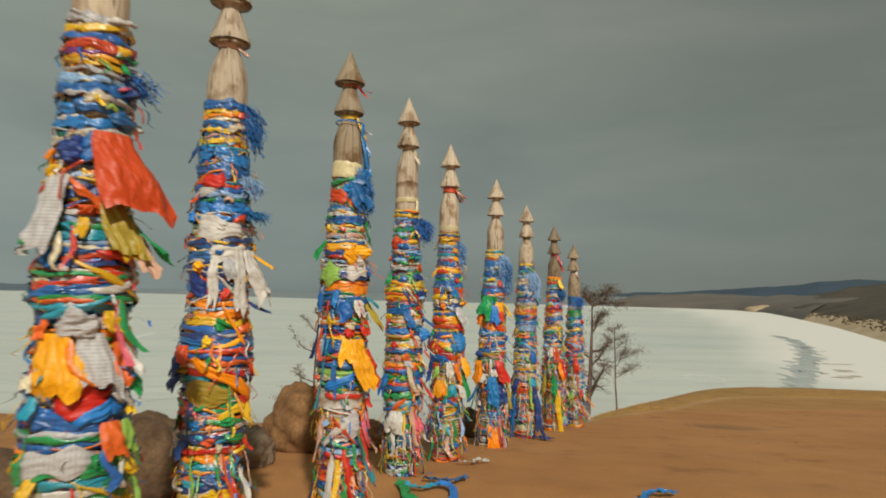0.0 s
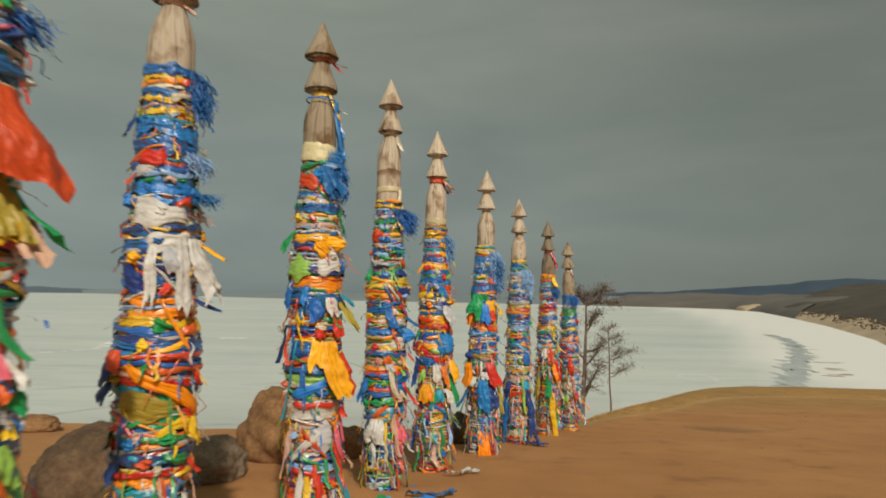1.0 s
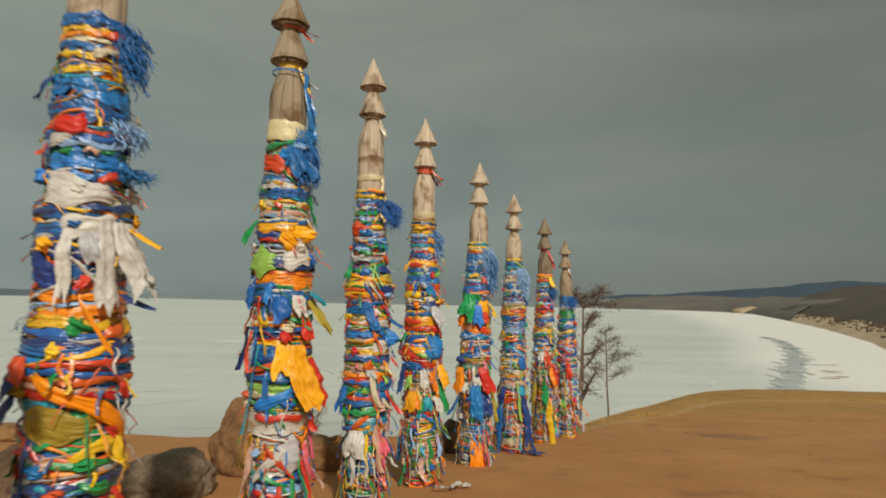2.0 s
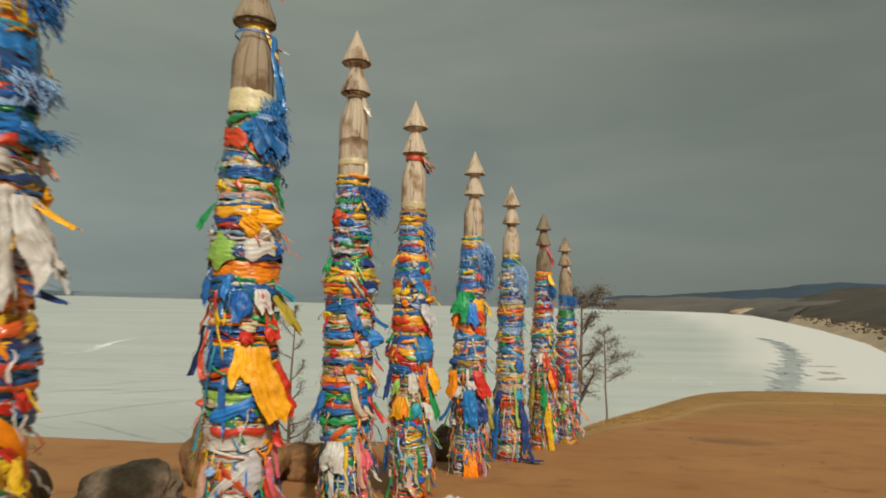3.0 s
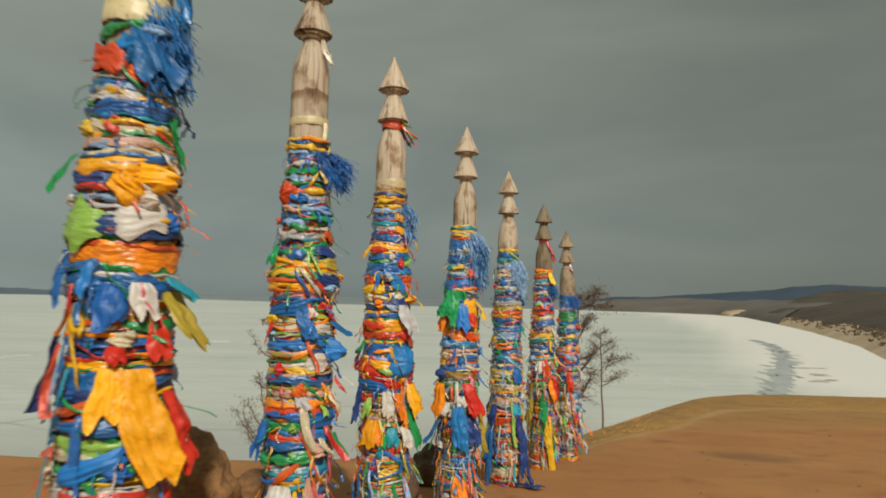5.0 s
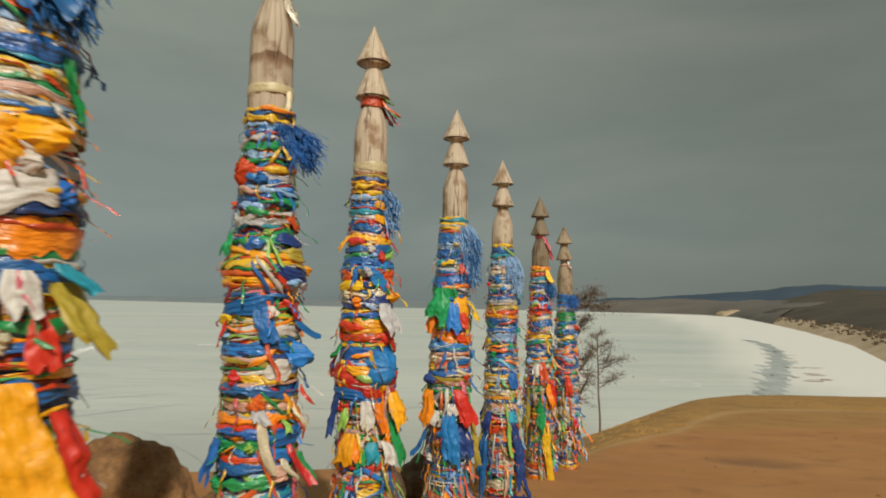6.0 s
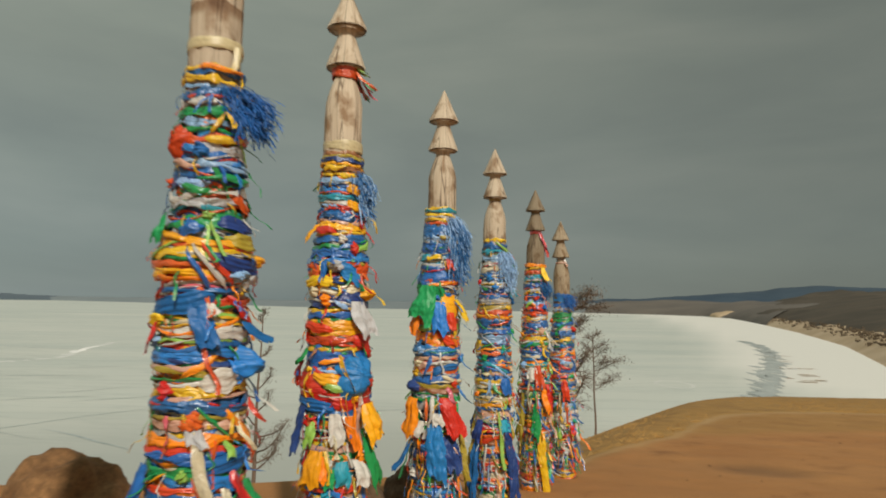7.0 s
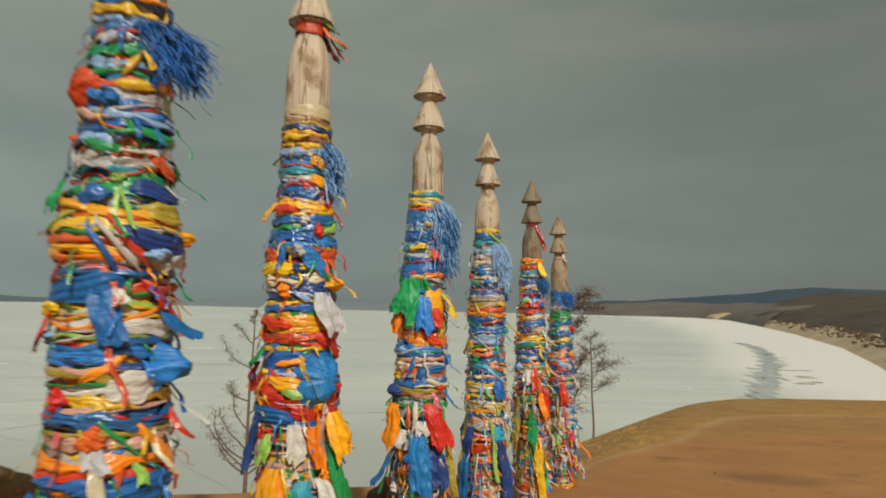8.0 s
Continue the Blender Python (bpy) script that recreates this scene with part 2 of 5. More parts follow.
def ice_material():
    m, t, b = material("snowy_lake_ice", 0.55)
    geo = t.nodes.new("ShaderNodeNewGeometry")
    drift = node(t, "ShaderNodeMapping", Scale=(0.0035, 0.014, 1.0), Rotation=(0, 0, 0.25))
    link(t, geo, "Position", drift, "Vector")
    n1 = node(t, "ShaderNodeTexNoise", Scale=1.0, Detail=6.0, Roughness=0.62, Distortion=0.8)
    link(t, drift, "Vector", n1, "Vector")
    tone = ramp(t, n1, ((0.32, (0.53, 0.575, 0.525)), (0.50, (0.605, 0.635, 0.575)), (0.70, (0.69, 0.70, 0.63))))
    streak = node(t, "ShaderNodeMapping", Scale=(0.012, 0.075, 1.0), Rotation=(0, 0, -0.12))
    link(t, geo, "Position", streak, "Vector")
    n2 = node(t, "ShaderNodeTexNoise", Scale=1.0, Detail=5.0, Roughness=0.65, Distortion=0.5)
    link(t, streak, "Vector", n2, "Vector")
    line = ramp(t, n2, ((0.455, (1, 1, 1)), (0.50, (0.86, 0.88, 0.88)), (0.53, (1, 1, 1))))
    c = mix(t, 0.8, (tone, "Color"), (line, "Color"), "MULTIPLY")
    snow = t.nodes.new("ShaderNodeAttribute")
    snow.attribute_name = "snow"
    thin = t.nodes.new("ShaderNodeAttribute")
    thin.attribute_name = "bare"
    c = mix(t, (thin, "Fac"), (c, 2), (0.435, 0.455, 0.415))
    c2 = mix(t, (snow, "Fac"), (c, 2), (0.87, 0.85, 0.775))
    link(t, c2, 2, b, "Base Color")
    bump(t, b, n2, "Fac", 0.25, 0.5)
    return m


def plain_noise(name, low, high, scale, rough=0.9, relief=0.0):
    m, t, b = material(name, rough)
    geo = t.nodes.new("ShaderNodeNewGeometry")
    n = node(t, "ShaderNodeTexNoise", Scale=scale, Detail=6.0, Roughness=0.65)
    link(t, geo, "Position", n, "Vector")
    c = ramp(t, n, ((0.35, low), (0.65, high)))
    link(t, c, "Color", b, "Base Color")
    if relief:
        bump(t, b, n, "Fac", 0.6, relief)
    return m


EARTH = ground_material()
ROCK_WARM = rock_material("ochre_rock", (0.195, 0.096, 0.036), (0.350, 0.185, 0.074))
ROCK_GREY = rock_material("lichen_grey_rock", (0.180, 0.128, 0.083), (0.340, 0.250, 0.165))
# Brown rock, darkened further to stand in for shadow lying on the near boulders.
ROCK_BROWN = rock_material("brown_rock", (0.080, 0.047, 0.024), (0.180, 0.108, 0.055))
ICE = ice_material()
SNOW = plain_noise("drifted_snow", (0.74, 0.74, 0.71), (0.88, 0.87, 0.83), 0.05)
CRACK = plain_noise("bare_blue_ice", (0.30, 0.36, 0.35), (0.52, 0.57, 0.55), 0.15, 0.45)
BARE = plain_noise("wet_bare_ice", (0.40, 0.44, 0.42), (0.57, 0.60, 0.57), 0.12, 0.45)
MUD = plain_noise("blown_sand_on_ice", (0.27, 0.17, 0.09), (0.45, 0.32, 0.20), 0.3)
BEACH = plain_noise("shore_sand", (0.47, 0.345, 0.21), (0.60, 0.465, 0.31), 0.03)
FOREST = plain_noise("bare_larch_hills", (0.047, 0.038, 0.025), (0.098, 0.075, 0.049), 0.011)
# Distance haze is put into the colour of these four far-land materials.
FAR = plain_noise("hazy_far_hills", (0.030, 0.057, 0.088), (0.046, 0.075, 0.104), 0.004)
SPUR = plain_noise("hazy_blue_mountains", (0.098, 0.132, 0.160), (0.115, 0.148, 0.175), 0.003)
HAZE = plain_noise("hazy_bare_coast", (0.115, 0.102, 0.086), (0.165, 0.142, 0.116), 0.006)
MIST = plain_noise("haze_tinted_far_coast", (0.190, 0.225, 0.235), (0.215, 0.250, 0.26), 0.003)
BARK = plain_noise("grey_bark", (0.12, 0.080, 0.058), (0.24, 0.165, 0.115), 9.0, 0.9, 0.01)
TWIG = plain_noise("dry_twigs", (0.15, 0.115, 0.085), (0.24, 0.19, 0.14), 3.0)
STRAW = plain_noise("dry_grass", (0.37, 0.205, 0.056), (0.48, 0.28, 0.085), 2.0)
BUSH = plain_noise("dark_scrub", (0.085, 0.060, 0.036), (0.15, 0.105, 0.06), 0.2)


# ---- helpers for meshes ----
def mesh_from(name, verts, faces, mat, uvs=None, smooth=True):
    me = bpy.data.meshes.new(name)
    me.from_pydata([tuple(v) for v in verts], [], faces)
    me.materials.append(mat)
    if uvs is not None:
        layer = me.uv_layers.new(name="UVMap")
        flat = np.zeros(len(me.loops) * 2, dtype=np.float32)
        idx = np.empty(len(me.loops), dtype=np.int32)
        me.loops.foreach_get("vertex_index", idx)
        flat[0::2], flat[1::2] = uvs[idx, 0], uvs[idx, 1]
        layer.data.foreach_set("uv", flat)
    if smooth:
        me.polygons.foreach_set("use_smooth", [True] * len(me.polygons))
    return me


def grid_faces(n, m, wrap=False):
    """Quads of a grid of n rows and m columns; wrap closes the rows' ring."""
    out = []
    for i in range(n if wrap else n - 1):
        k = (i + 1) % n
        out += [(i * m + j, i * m + j + 1, k * m + j + 1, k * m + j) for j in range(m - 1)]
    return out


def child(name, me, parent, label=""):
    ob = new(name, me)
    ob.parent = parent
    return tagged(ob, label=label)


def wave(x, seed):
    """Smooth noise in about -1..1 along x."""
    return noise.noise(Vector((x, seed * 7.31, seed * 3.17))) * 1.6


# ---- ground ----
EDGE = [(-60, 12), (-30, 9.0), (-7, 9.4), (-3.5, 9.4), (-0.6, 10.5), (2.3, 11.7), (3.3, 13.9), (4.9, 18.0), (6.8, 21.8), (8.9, 26.6), (12, 33.5), (17, 42), (26, 50), (60, 58), (140, 62)]


def edge_y(x):
    return np.interp(x, [p[0] for p in EDGE], [p[1] for p in EDGE])


def edge_distance(x, y):
    """Metres beyond the lip of the cape (0 on the cape)."""
    best = np.full(np.shape(x), 1e9)
    for (x0, y0), (x1, y1) in zip(EDGE, EDGE[1:]):
        dx, dy = x1 - x0, y1 - y0
        k = np.clip(((x - x0) * dx + (y - y0) * dy) / (dx * dx + dy * dy), 0, 1)
        best = np.minimum(best, np.hypot(x - x0 - k * dx, y - y0 - k * dy))
    return np.where(y > edge_y(x), best, 0.0)


S_TABLE = np.linspace(0, 120, 1201)
SLOPE = np.where(S_TABLE < 6, 0.122 * np.clip(S_TABLE / 0.6, 0, 1), np.interp(S_TABLE, (6, 8.5, 45, 60, 120), (0.122, 0.098, 0.136, 0.20, 0.40)))
FALL = np.concatenate(([0], np.cumsum((SLOPE[1:] + SLOPE[:-1]) * 0.05)))


def ground_z(x, y):
    s = np.clip(y - 5.2, 0, 119)
    z = -np.interp(s, S_TABLE, FALL)
    e = edge_distance(x, y)
    return z - 0.42 * (np.sqrt(e * e + 0.5) - math.sqrt(0.5))


def stretched(a, b, c, fine, grow):
    """Coordinates from a to c, fine round b, wider away from it."""
    right, left, step = [b], [b], fine
    while right[-1] < c:
        right.append(right[-1] + step)
        step *= 1 + grow * (1 if right[-1] > b + 6 else 0)
    step = fine
    while left[-1] > a:
        left.append(left[-1] - step)
        step *= 1 + grow * (1 if left[-1] < b - 6 else 0)
    return np.array(sorted(set(left + right)))


def trail(x):
    """The y of a pale footpath worn along the turf."""
    return np.interp(x, (1.6, 2.35, 3.3, 4.1, 5.0, 6.4, 8.1, 9.9, 11.9, 14.3, 30), (11.6, 12.8, 14.2, 15.2, 16.4, 19.2, 22.0, 23.4, 24.4, 24.8, 27))


def build_ground():
    xs, ys = stretched(-70, 1.0, 150, 0.13, 0.035), stretched(-30, 8.0, 130, 0.13, 0.03)
    X, Y = np.meshgrid(xs, ys, indexing="ij")
    Z = ground_z(X, Y)
    lump = np.array([noise.noise(Vector((x * 0.9, y * 0.9, 3.0))) * 0.025 + noise.noise(Vector((x * 3.1, y * 3.1, 8.0))) * 0.012 + noise.noise(Vector((x * 0.16, y * 0.16, 1.0))) * 0.04
                     for x, y in zip(X.ravel(), Y.ravel())]).reshape(X.shape)
    Z = Z + lump
    # a shallow trodden hollow, its earth darker towards the middle
    px, py = (X - 4.62) / 0.56, (Y - 12.15 + 0.30 * (X - 4.62)) / 0.58
    hollow = np.exp(-(px ** 2 + py ** 2) ** 1.5)
    Z = Z - 0.03 * hollow
    me = mesh_from("ground", np.stack([X.ravel(), Y.ravel(), Z.ravel()], 1), grid_faces(len(xs), len(ys)), EARTH)
    wob = np.array([noise.noise(Vector((x * 0.35, y * 0.35, 5.0))) * 0.9 + noise.noise(Vector((x * 1.7, y * 1.7, 9.0))) * 0.5 for x, y in zip(X.ravel(), Y.ravel())])
    bound = np.interp(X.ravel(), (-60, -8, -3, 0, 2.2, 3.1, 3.8, 4.7, 5.5, 8.7, 10.5, 14, 40, 150), (8.6, 9.2, 9.5, 11.0, 12.0, 13.3, 14.3, 15.4, 16.3, 17.6, 18.0, 19.5, 26, 60))
    trail_y = trail(X.ravel())
    grown = np.where(Y.ravel() > trail_y, 1.0, 0.62)
    turf = np.clip((Y.ravel() - bound + 0.45 * wob) / 0.9, 0, 1) * grown
    path = np.exp(-((Y.ravel() - trail_y + 0.12 * wob) / np.interp(X.ravel(), (2, 5, 8, 14), (.14, .22, .40, .6))) ** 2) * np.clip((X.ravel() - 1.2) / 1.2, 0, 1) * np.clip(0.75 + 0.4 * wob, 0.25, 1) * 0.75
    dark_patch = np.clip(hollow.ravel() * 1.0 + 0.3 * wob * hollow.ravel(), 0, 1) * 0.62
    for key, values in (("turf", turf), ("dark_patch", dark_patch), ("path", path)):
        at = me.attributes.new(key, "FLOAT", "POINT")
        at.data.foreach_set("value", values.astype(np.float32))
    return tagged(new("ground", me), "bare trodden reddish-brown earth with dry turf at the slope's lip", "ground", kind="structure")


build_ground()

# ---- lake and far shores ----
LAKE = -25.0
SHORE = [(150, 60), (156, 160), (166, 250), (190, 296), (250, 425), (323, 624), (405, 880), (500, 1200), (512, 1390), (450, 1500), (292, 1600), (0, 1760), (-420, 1850), (-1100, 2400), (-2400, 3300), (-3300, 3700)]


def along(points, count):
    """Points at even steps of the polyline's index, smoothed."""
    p = np.array(points, dtype=float)
    u = np.linspace(0, len(p) - 1, count)
    q = np.stack([np.interp(u, np.arange(len(p)), p[:, k]) for k in (0, 1)], 1)
    for _ in range(6):
        q[1:-1] = (q[:-2] + 2 * q[1:-1] + q[2:]) / 4
    return q


def build_lake():
    r = np.array([30, 60, 90, 120, 150, 180, 210, 250, 300, 350, 420, 500, 600, 720, 860, 1000, 1300, 1700, 2300, 3200, 4900])
    a = np.radians(np.arange(-178, 180, 2.0))
    verts, snow, bare = [], [], []
    shore = along(SHORE[:11], 120)
    for ang in a:
        for d in r:
            x, y = d * math.sin(ang), d * math.cos(ang)
            near = np.min(np.hypot(shore[:, 0] - x, shore[:, 1] - y))
            verts.append((x, y, LAKE))
            bare.append(min(1, max(0, (175 - d) / 70)) if x < 30 else 0)
            snow.append(max(0, 1 - near / (45 + 0.10 * d)) if x > 40 else 0)
    me = mesh_from("lake", verts, grid_faces(len(a), len(r), True), ICE)
    at = me.attributes.new("snow", "FLOAT", "POINT")
    at.data.foreach_set("value", np.clip(np.array(snow) * 3.5, 0, 1).astype(np.float32))
    at = me.attributes.new("bare", "FLOAT", "POINT")
    at.data.foreach_set("value", np.array(bare).astype(np.float32))
    return tagged(new("lake", me), "wide frozen lake under thin grey-green snow", "water", kind="structure")


build_lake()


def build_land(name, label, mat, pts, rows, heights, rough, seed, centre=(-400, -100), fade=((0, 1), (9, 1))):
    """Land behind a shore line: rows of distance inland with a height for each."""
    verts = []
    for i, (x, y) in enumerate(pts):
        d = Vector((x - centre[0], y - centre[1])).normalized()
        for w_, h in zip(rows, heights):
            px, py = x + d.x * w_, y + d.y * w_
            n = noise.fractal(Vector((px * rough, py * rough, seed)), 1.0, 2.1, 5)
            verts.append((px, py, LAKE - 0.5 + h * (1 + 0.2 * n) * float(np.interp(i, [q[0] for q in fade], [q[1] for q in fade]))))
    me = mesh_from(name, verts, grid_faces(len(pts), len(rows)), mat)
    return tagged(new(name, me), label, "hills", kind="structure")


near_shore = along(SHORE[:11], 260)
build_land("shore_dunes", "pale sand dunes along the frozen shore", BEACH, near_shore[:165], (-3, 4, 10, 20, 35, 60, 100, 140), (0, 1.4, 3.0, 5, 8, 11, 12, 6), 0.02, 1.0)
build_land("larch_hills", "low dark brown hills of bare larches", FOREST, near_shore[:216], (2, 20, 36, 60, 90, 120, 200, 330, 500, 740, 1000, 1500), (-1, 2, 8, 13, 16, 20, 26, 34, 45, 57, 68, 60), 0.006, 4.0, fade=((0, 1), (168, 1), (182, .8), (200, .42), (215, .1)))
build_land("bay_head", "low brown haze-tinted coast at the head of the bay", HAZE, near_shore[150:], (-2, 12, 40, 90, 180, 330, 520, 800), (0, 5, 11, 17, 25, 32, 37, 34), 0.005, 9.0)
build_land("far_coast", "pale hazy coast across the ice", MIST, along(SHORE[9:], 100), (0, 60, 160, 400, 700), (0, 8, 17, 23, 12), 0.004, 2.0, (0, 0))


def build_ridge(name, label, mat, spans, dist, seed, z0=-26):
    """A far ridge as a rounded bank of land; spans: compass degrees from ahead, right is plus, and top heights."""
    az = np.arange(spans[0][0], spans[-1][0] + 0.01, 0.25)
    top = np.interp(az, [s[0] for s in spans], [s[1] for s in spans])
    verts = []
    for a, h in zip(az, top):
        h = h + 9 * noise.fractal(Vector((a * 0.35, seed, 0)), 1.0, 2.0, 4)
        for k, f in ((0, 0.0), (120, 0.45), (260, 0.8), (420, 1.0), (700, 0.7)):
            d = dist + k
            verts.append((d * math.sin(radians(a)), d * math.cos(radians(a)), z0 + (h - z0) * f))
    me = mesh_from(name, verts, grid_faces(len(az), 5), mat)
    return tagged(new(name, me), label, "hills", kind="structure")


build_ridge("blue_ridge", "long wooded ridge tinted dark blue for distance haze", FAR, ((5, -20), (8, 2), (11, 18), (14.5, 28), (18, 42), (22, 60), (26, 90), (28.5, 106), (31, 98), (40, 93), (50, 70), (70, 60), (90, -20)), 3300, 2.0)
build_ridge("west_ridge", "mountain spur tinted faint blue for haze across the lake", SPUR, ((-75, 50), (-55, 48), (-46, 28), (-38, 8), (-33, -8), (-28, -20), (-24, -26)), 3900, 6.0)


def sand_bluff(x, y, size, turn):
    """A bare pale bluff of sand above the shore."""
    bm = bmesh.new()
    bmesh.ops.create_uvsphere(bm, u_segments=28, v_segments=14, radius=1.0)
    for v in bm.verts:
        v.co *= 1 + 0.18 * noise.noise(v.co * 2.0)
    bmesh.ops.scale(bm, vec=size, verts=bm.verts)
    bmesh.ops.rotate(bm, cent=(0, 0, 0), matrix=Matrix.Rotation(turn, 3, "Z"), verts=bm.verts)
    me = bpy.data.meshes.new("sand_bluff")
    bm.to_mesh(me)
    bm.free()
    me.materials.append(BEACH)
    me.polygons.foreach_set("use_smooth", [True] * len(me.polygons))
    ob = new("sand_bluff", me)
    ob.location = (x, y, LAKE)
    return tagged(ob, "pale bare sand bluff above the ice", "hills", kind="structure")


sand_bluff(524, 1280, (24, 40, 13), 0.5)


def build_pressure_ridge():
    """Broken slabs and bare ice along the line where the ice has cracked."""
    rng = random.Random(5)
    line = along([(200, 460), (187, 400), (159, 330), (123, 255), (97, 205), (80, 172)], 60)
    verts, faces = [], []
    bare_v, bare_f = [], []
    for x, y in line:
        for _ in range(9):
            cx, cy = x + rng.gauss(1.2, 1.8), y + rng.gauss(0, 3)
            s, h = rng.uniform(0.7, 2.2) * (1.5 if y < 240 else 1.0), rng.uniform(0.3, 1.2)
            a = rng.uniform(0, 3.14)
            ux, uy = math.cos(a), math.sin(a)
            k = len(verts)
            for i, (p, q, r) in enumerate(((-1, -.4, 0), (1, -.5, 0), (1, .5, 0), (-1, .4, 0), (-.8, -.3, h), (.6, -.4, h * .5), (.7, .4, h * .6), (-.7, .3, h))):
                verts.append((cx + s * (p * ux - q * uy), cy + s * (p * uy + q * ux), LAKE + r))
            faces += [(k + b for b in f) for f in ((4, 5, 6, 7), (0, 1, 5, 4), (1, 2, 6, 5), (2, 3, 7, 6), (3, 0, 4, 7))]
        for _ in range(4):
            cx, cy = x - abs(rng.gauss(0, 2.2)) - 0.5, y + rng.gauss(0, 3)
            L, Wd = rng.uniform(0.8, 3.0) * y / 330, rng.uniform(2.0, 9.0)
            k = len(bare_v)
            for i in range(10):
                a = 2 * math.pi * i / 10
                m = rng.uniform(0.6, 1.15)
                bare_v.append((cx + L * m * math.cos(a), cy + Wd * m * math.sin(a) - 0.1 * L * math.cos(a), LAKE + 0.05 + 0.004 * (k % 7)))
            bare_f.append(tuple(range(k, k + 10)))
    faces = [tuple(f) for f in faces]
    tagged(new("ice_slabs", mesh_from("ice_slabs", verts, faces, SNOW, smooth=False)), "line of broken white ice slabs along a crack", "ice", kind="stuff")
    tagged(new("bare_ice", mesh_from("bare_ice", bare_v, bare_f, BARE, smooth=False)), "bare blue-grey ice beside the crack", "ice", kind="stuff")
    sv, sf = [], []
    for _ in range(15):
        f = rng.random() ** 0.45
        cx, cy = 178 - 68 * f + rng.uniform(2, 15), 400 - 180 * f + rng.uniform(-8, 8)
        L, Wd = rng.uniform(1.5, 4.5), rng.uniform(0.35, 1.1) * (0.6 + f)
        k = len(sv)
        for i in range(10):
            a = 2 * math.pi * i / 10
            m = rng.uniform(0.6, 1.15)
            sv.append((cx + L * m * math.cos(a), cy + Wd * m * math.sin(a) - 0.15 * L * math.cos(a), LAKE + 0.06 + 0.003 * (k % 9)))
        sf.append(tuple(range(k, k + 10)))
    tagged(new("sand_streaks", mesh_from("sand_streaks", sv, sf, MUD, smooth=False)), "thin brown streaks of sand blown over snow", "sand", kind="stuff")


build_pressure_ridge()


def build_cracks():
    """Long dark hairline cracks and low drifts across the near ice."""
    rng = random.Random(9)
    verts, faces = [], []
    lines = [(-101, 104, 0.92, 13, .9), (-84, 123, -0.28, 7, .8), (-100, 153, 0.58, 6, .5), (-112, 166, 0.65, 5, .7), (-165, 196, 0.30, 10, .8), (-150, 220, 0.5, 7, .7), (-122, 150, 0.6, 7, .6), (-200, 232, 0.9, 8, .6), (-60, 118, 0.12, 9, .6), (-45, 150, -0.1, 10, .7)]
    for _ in range(34):
        y = rng.uniform(95, 420)
        lines.append((rng.uniform(-330, 10), y, rng.gauss(-0.08, 0.22), rng.randint(8, 22), rng.uniform(0.14, 0.5) * (y / 160)))
    for x, y, heading, n, width in lines:
        k = len(verts)
        for i in range(n):
            taper = math.sin(math.pi * (i + 0.3) / (n - 0.4)) * width
            verts += [(x, y - taper / 2, LAKE + 0.05), (x, y + taper / 2, LAKE + 0.05)]
            heading += rng.gauss(0, 0.10)
            x, y = x + 5 * math.cos(heading), y + 5 * math.sin(heading)
        faces += [(k + 2 * i, k + 2 * i + 2, k + 2 * i + 3, k + 2 * i + 1) for i in range(n - 1)]
    tagged(new("ice_cracks", mesh_from("ice_cracks", verts, faces, CRACK, smooth=False)), "thin dark cracks running across the lake ice", "ice", kind="stuff")


build_cracks()


def build_drifts():
    """Low white drifts and broken crusts left along old cracks."""
    rng = random.Random(31)
    verts, faces = [], []
    for i in range(44):                                 # a long low ridge running out over the ice
        f = i / 43
        x, y = float(np.interp(f, (0, .3, .65, 1), (-187, -175, -192, -203))) + rng.gauss(0, .7), 224 + 124 * f + rng.gauss(0, 1.5)
        L, W_, k, h = rng.uniform(1.0, 3.2), rng.uniform(0.8, 2.6), len(verts), 0.25 + 0.9 * math.exp(-((f - .6) / .12) ** 2)
        verts.append((x, y, LAKE + h * rng.uniform(.6, 1.1)))
        for q in range(9):
            a = 2 * math.pi * q / 9
            m = rng.uniform(.6, 1.15)
            verts.append((x + L * m * math.cos(a), y + W_ * m * math.sin(a), LAKE + 0.03))
        faces += [(k, k + 1 + q, k + 1 + (q + 1) % 9) for q in range(9)]
    for x0, y0, n, h in ((-150, 330, 7, 0.06),):
        for i in range(n):
            x, y = x0 + i * 2.1 + rng.gauss(0, 1), y0 + i * 2.1 * h + rng.gauss(0, 1.2)
            L, W_, k = rng.uniform(1.0, 4.5), rng.uniform(0.4, 1.2), len(verts)
            verts.append((x, y, LAKE + rng.uniform(.15, .5)))
            for q in range(9):
                a = 2 * math.pi * q / 9
                m = rng.uniform(.6, 1.15)
                verts.append((x + L * m * math.cos(a), y + W_ * m * math.sin(a), LAKE + 0.03))
            faces += [(k, k + 1 + q, k + 1 + (q + 1) % 9) for q in range(9)]
    for i in range(22):
        a = 2 * math.pi * i / 22
        x, y, k = 68 + 5.5 * math.cos(a), 211 + 9 * math.sin(a), len(verts)
        verts.append((x, y, LAKE + 0.1))
        for q in range(7):
            b = 2 * math.pi * q / 7
            verts.append((x + 1.0 * math.cos(b) * rng.uniform(.5, 1.3), y + 0.7 * math.sin(b) * rng.uniform(.5, 1.3), LAKE + 0.03))
        faces += [(k, k + 1 + q, k + 1 + (q + 1) % 7) for q in range(7)]
    tagged(new("snow_drifts", mesh_from("snow_drifts", verts, faces, SNOW)), "low white snow drifts along old ice cracks", "snow", kind="stuff")


build_drifts()


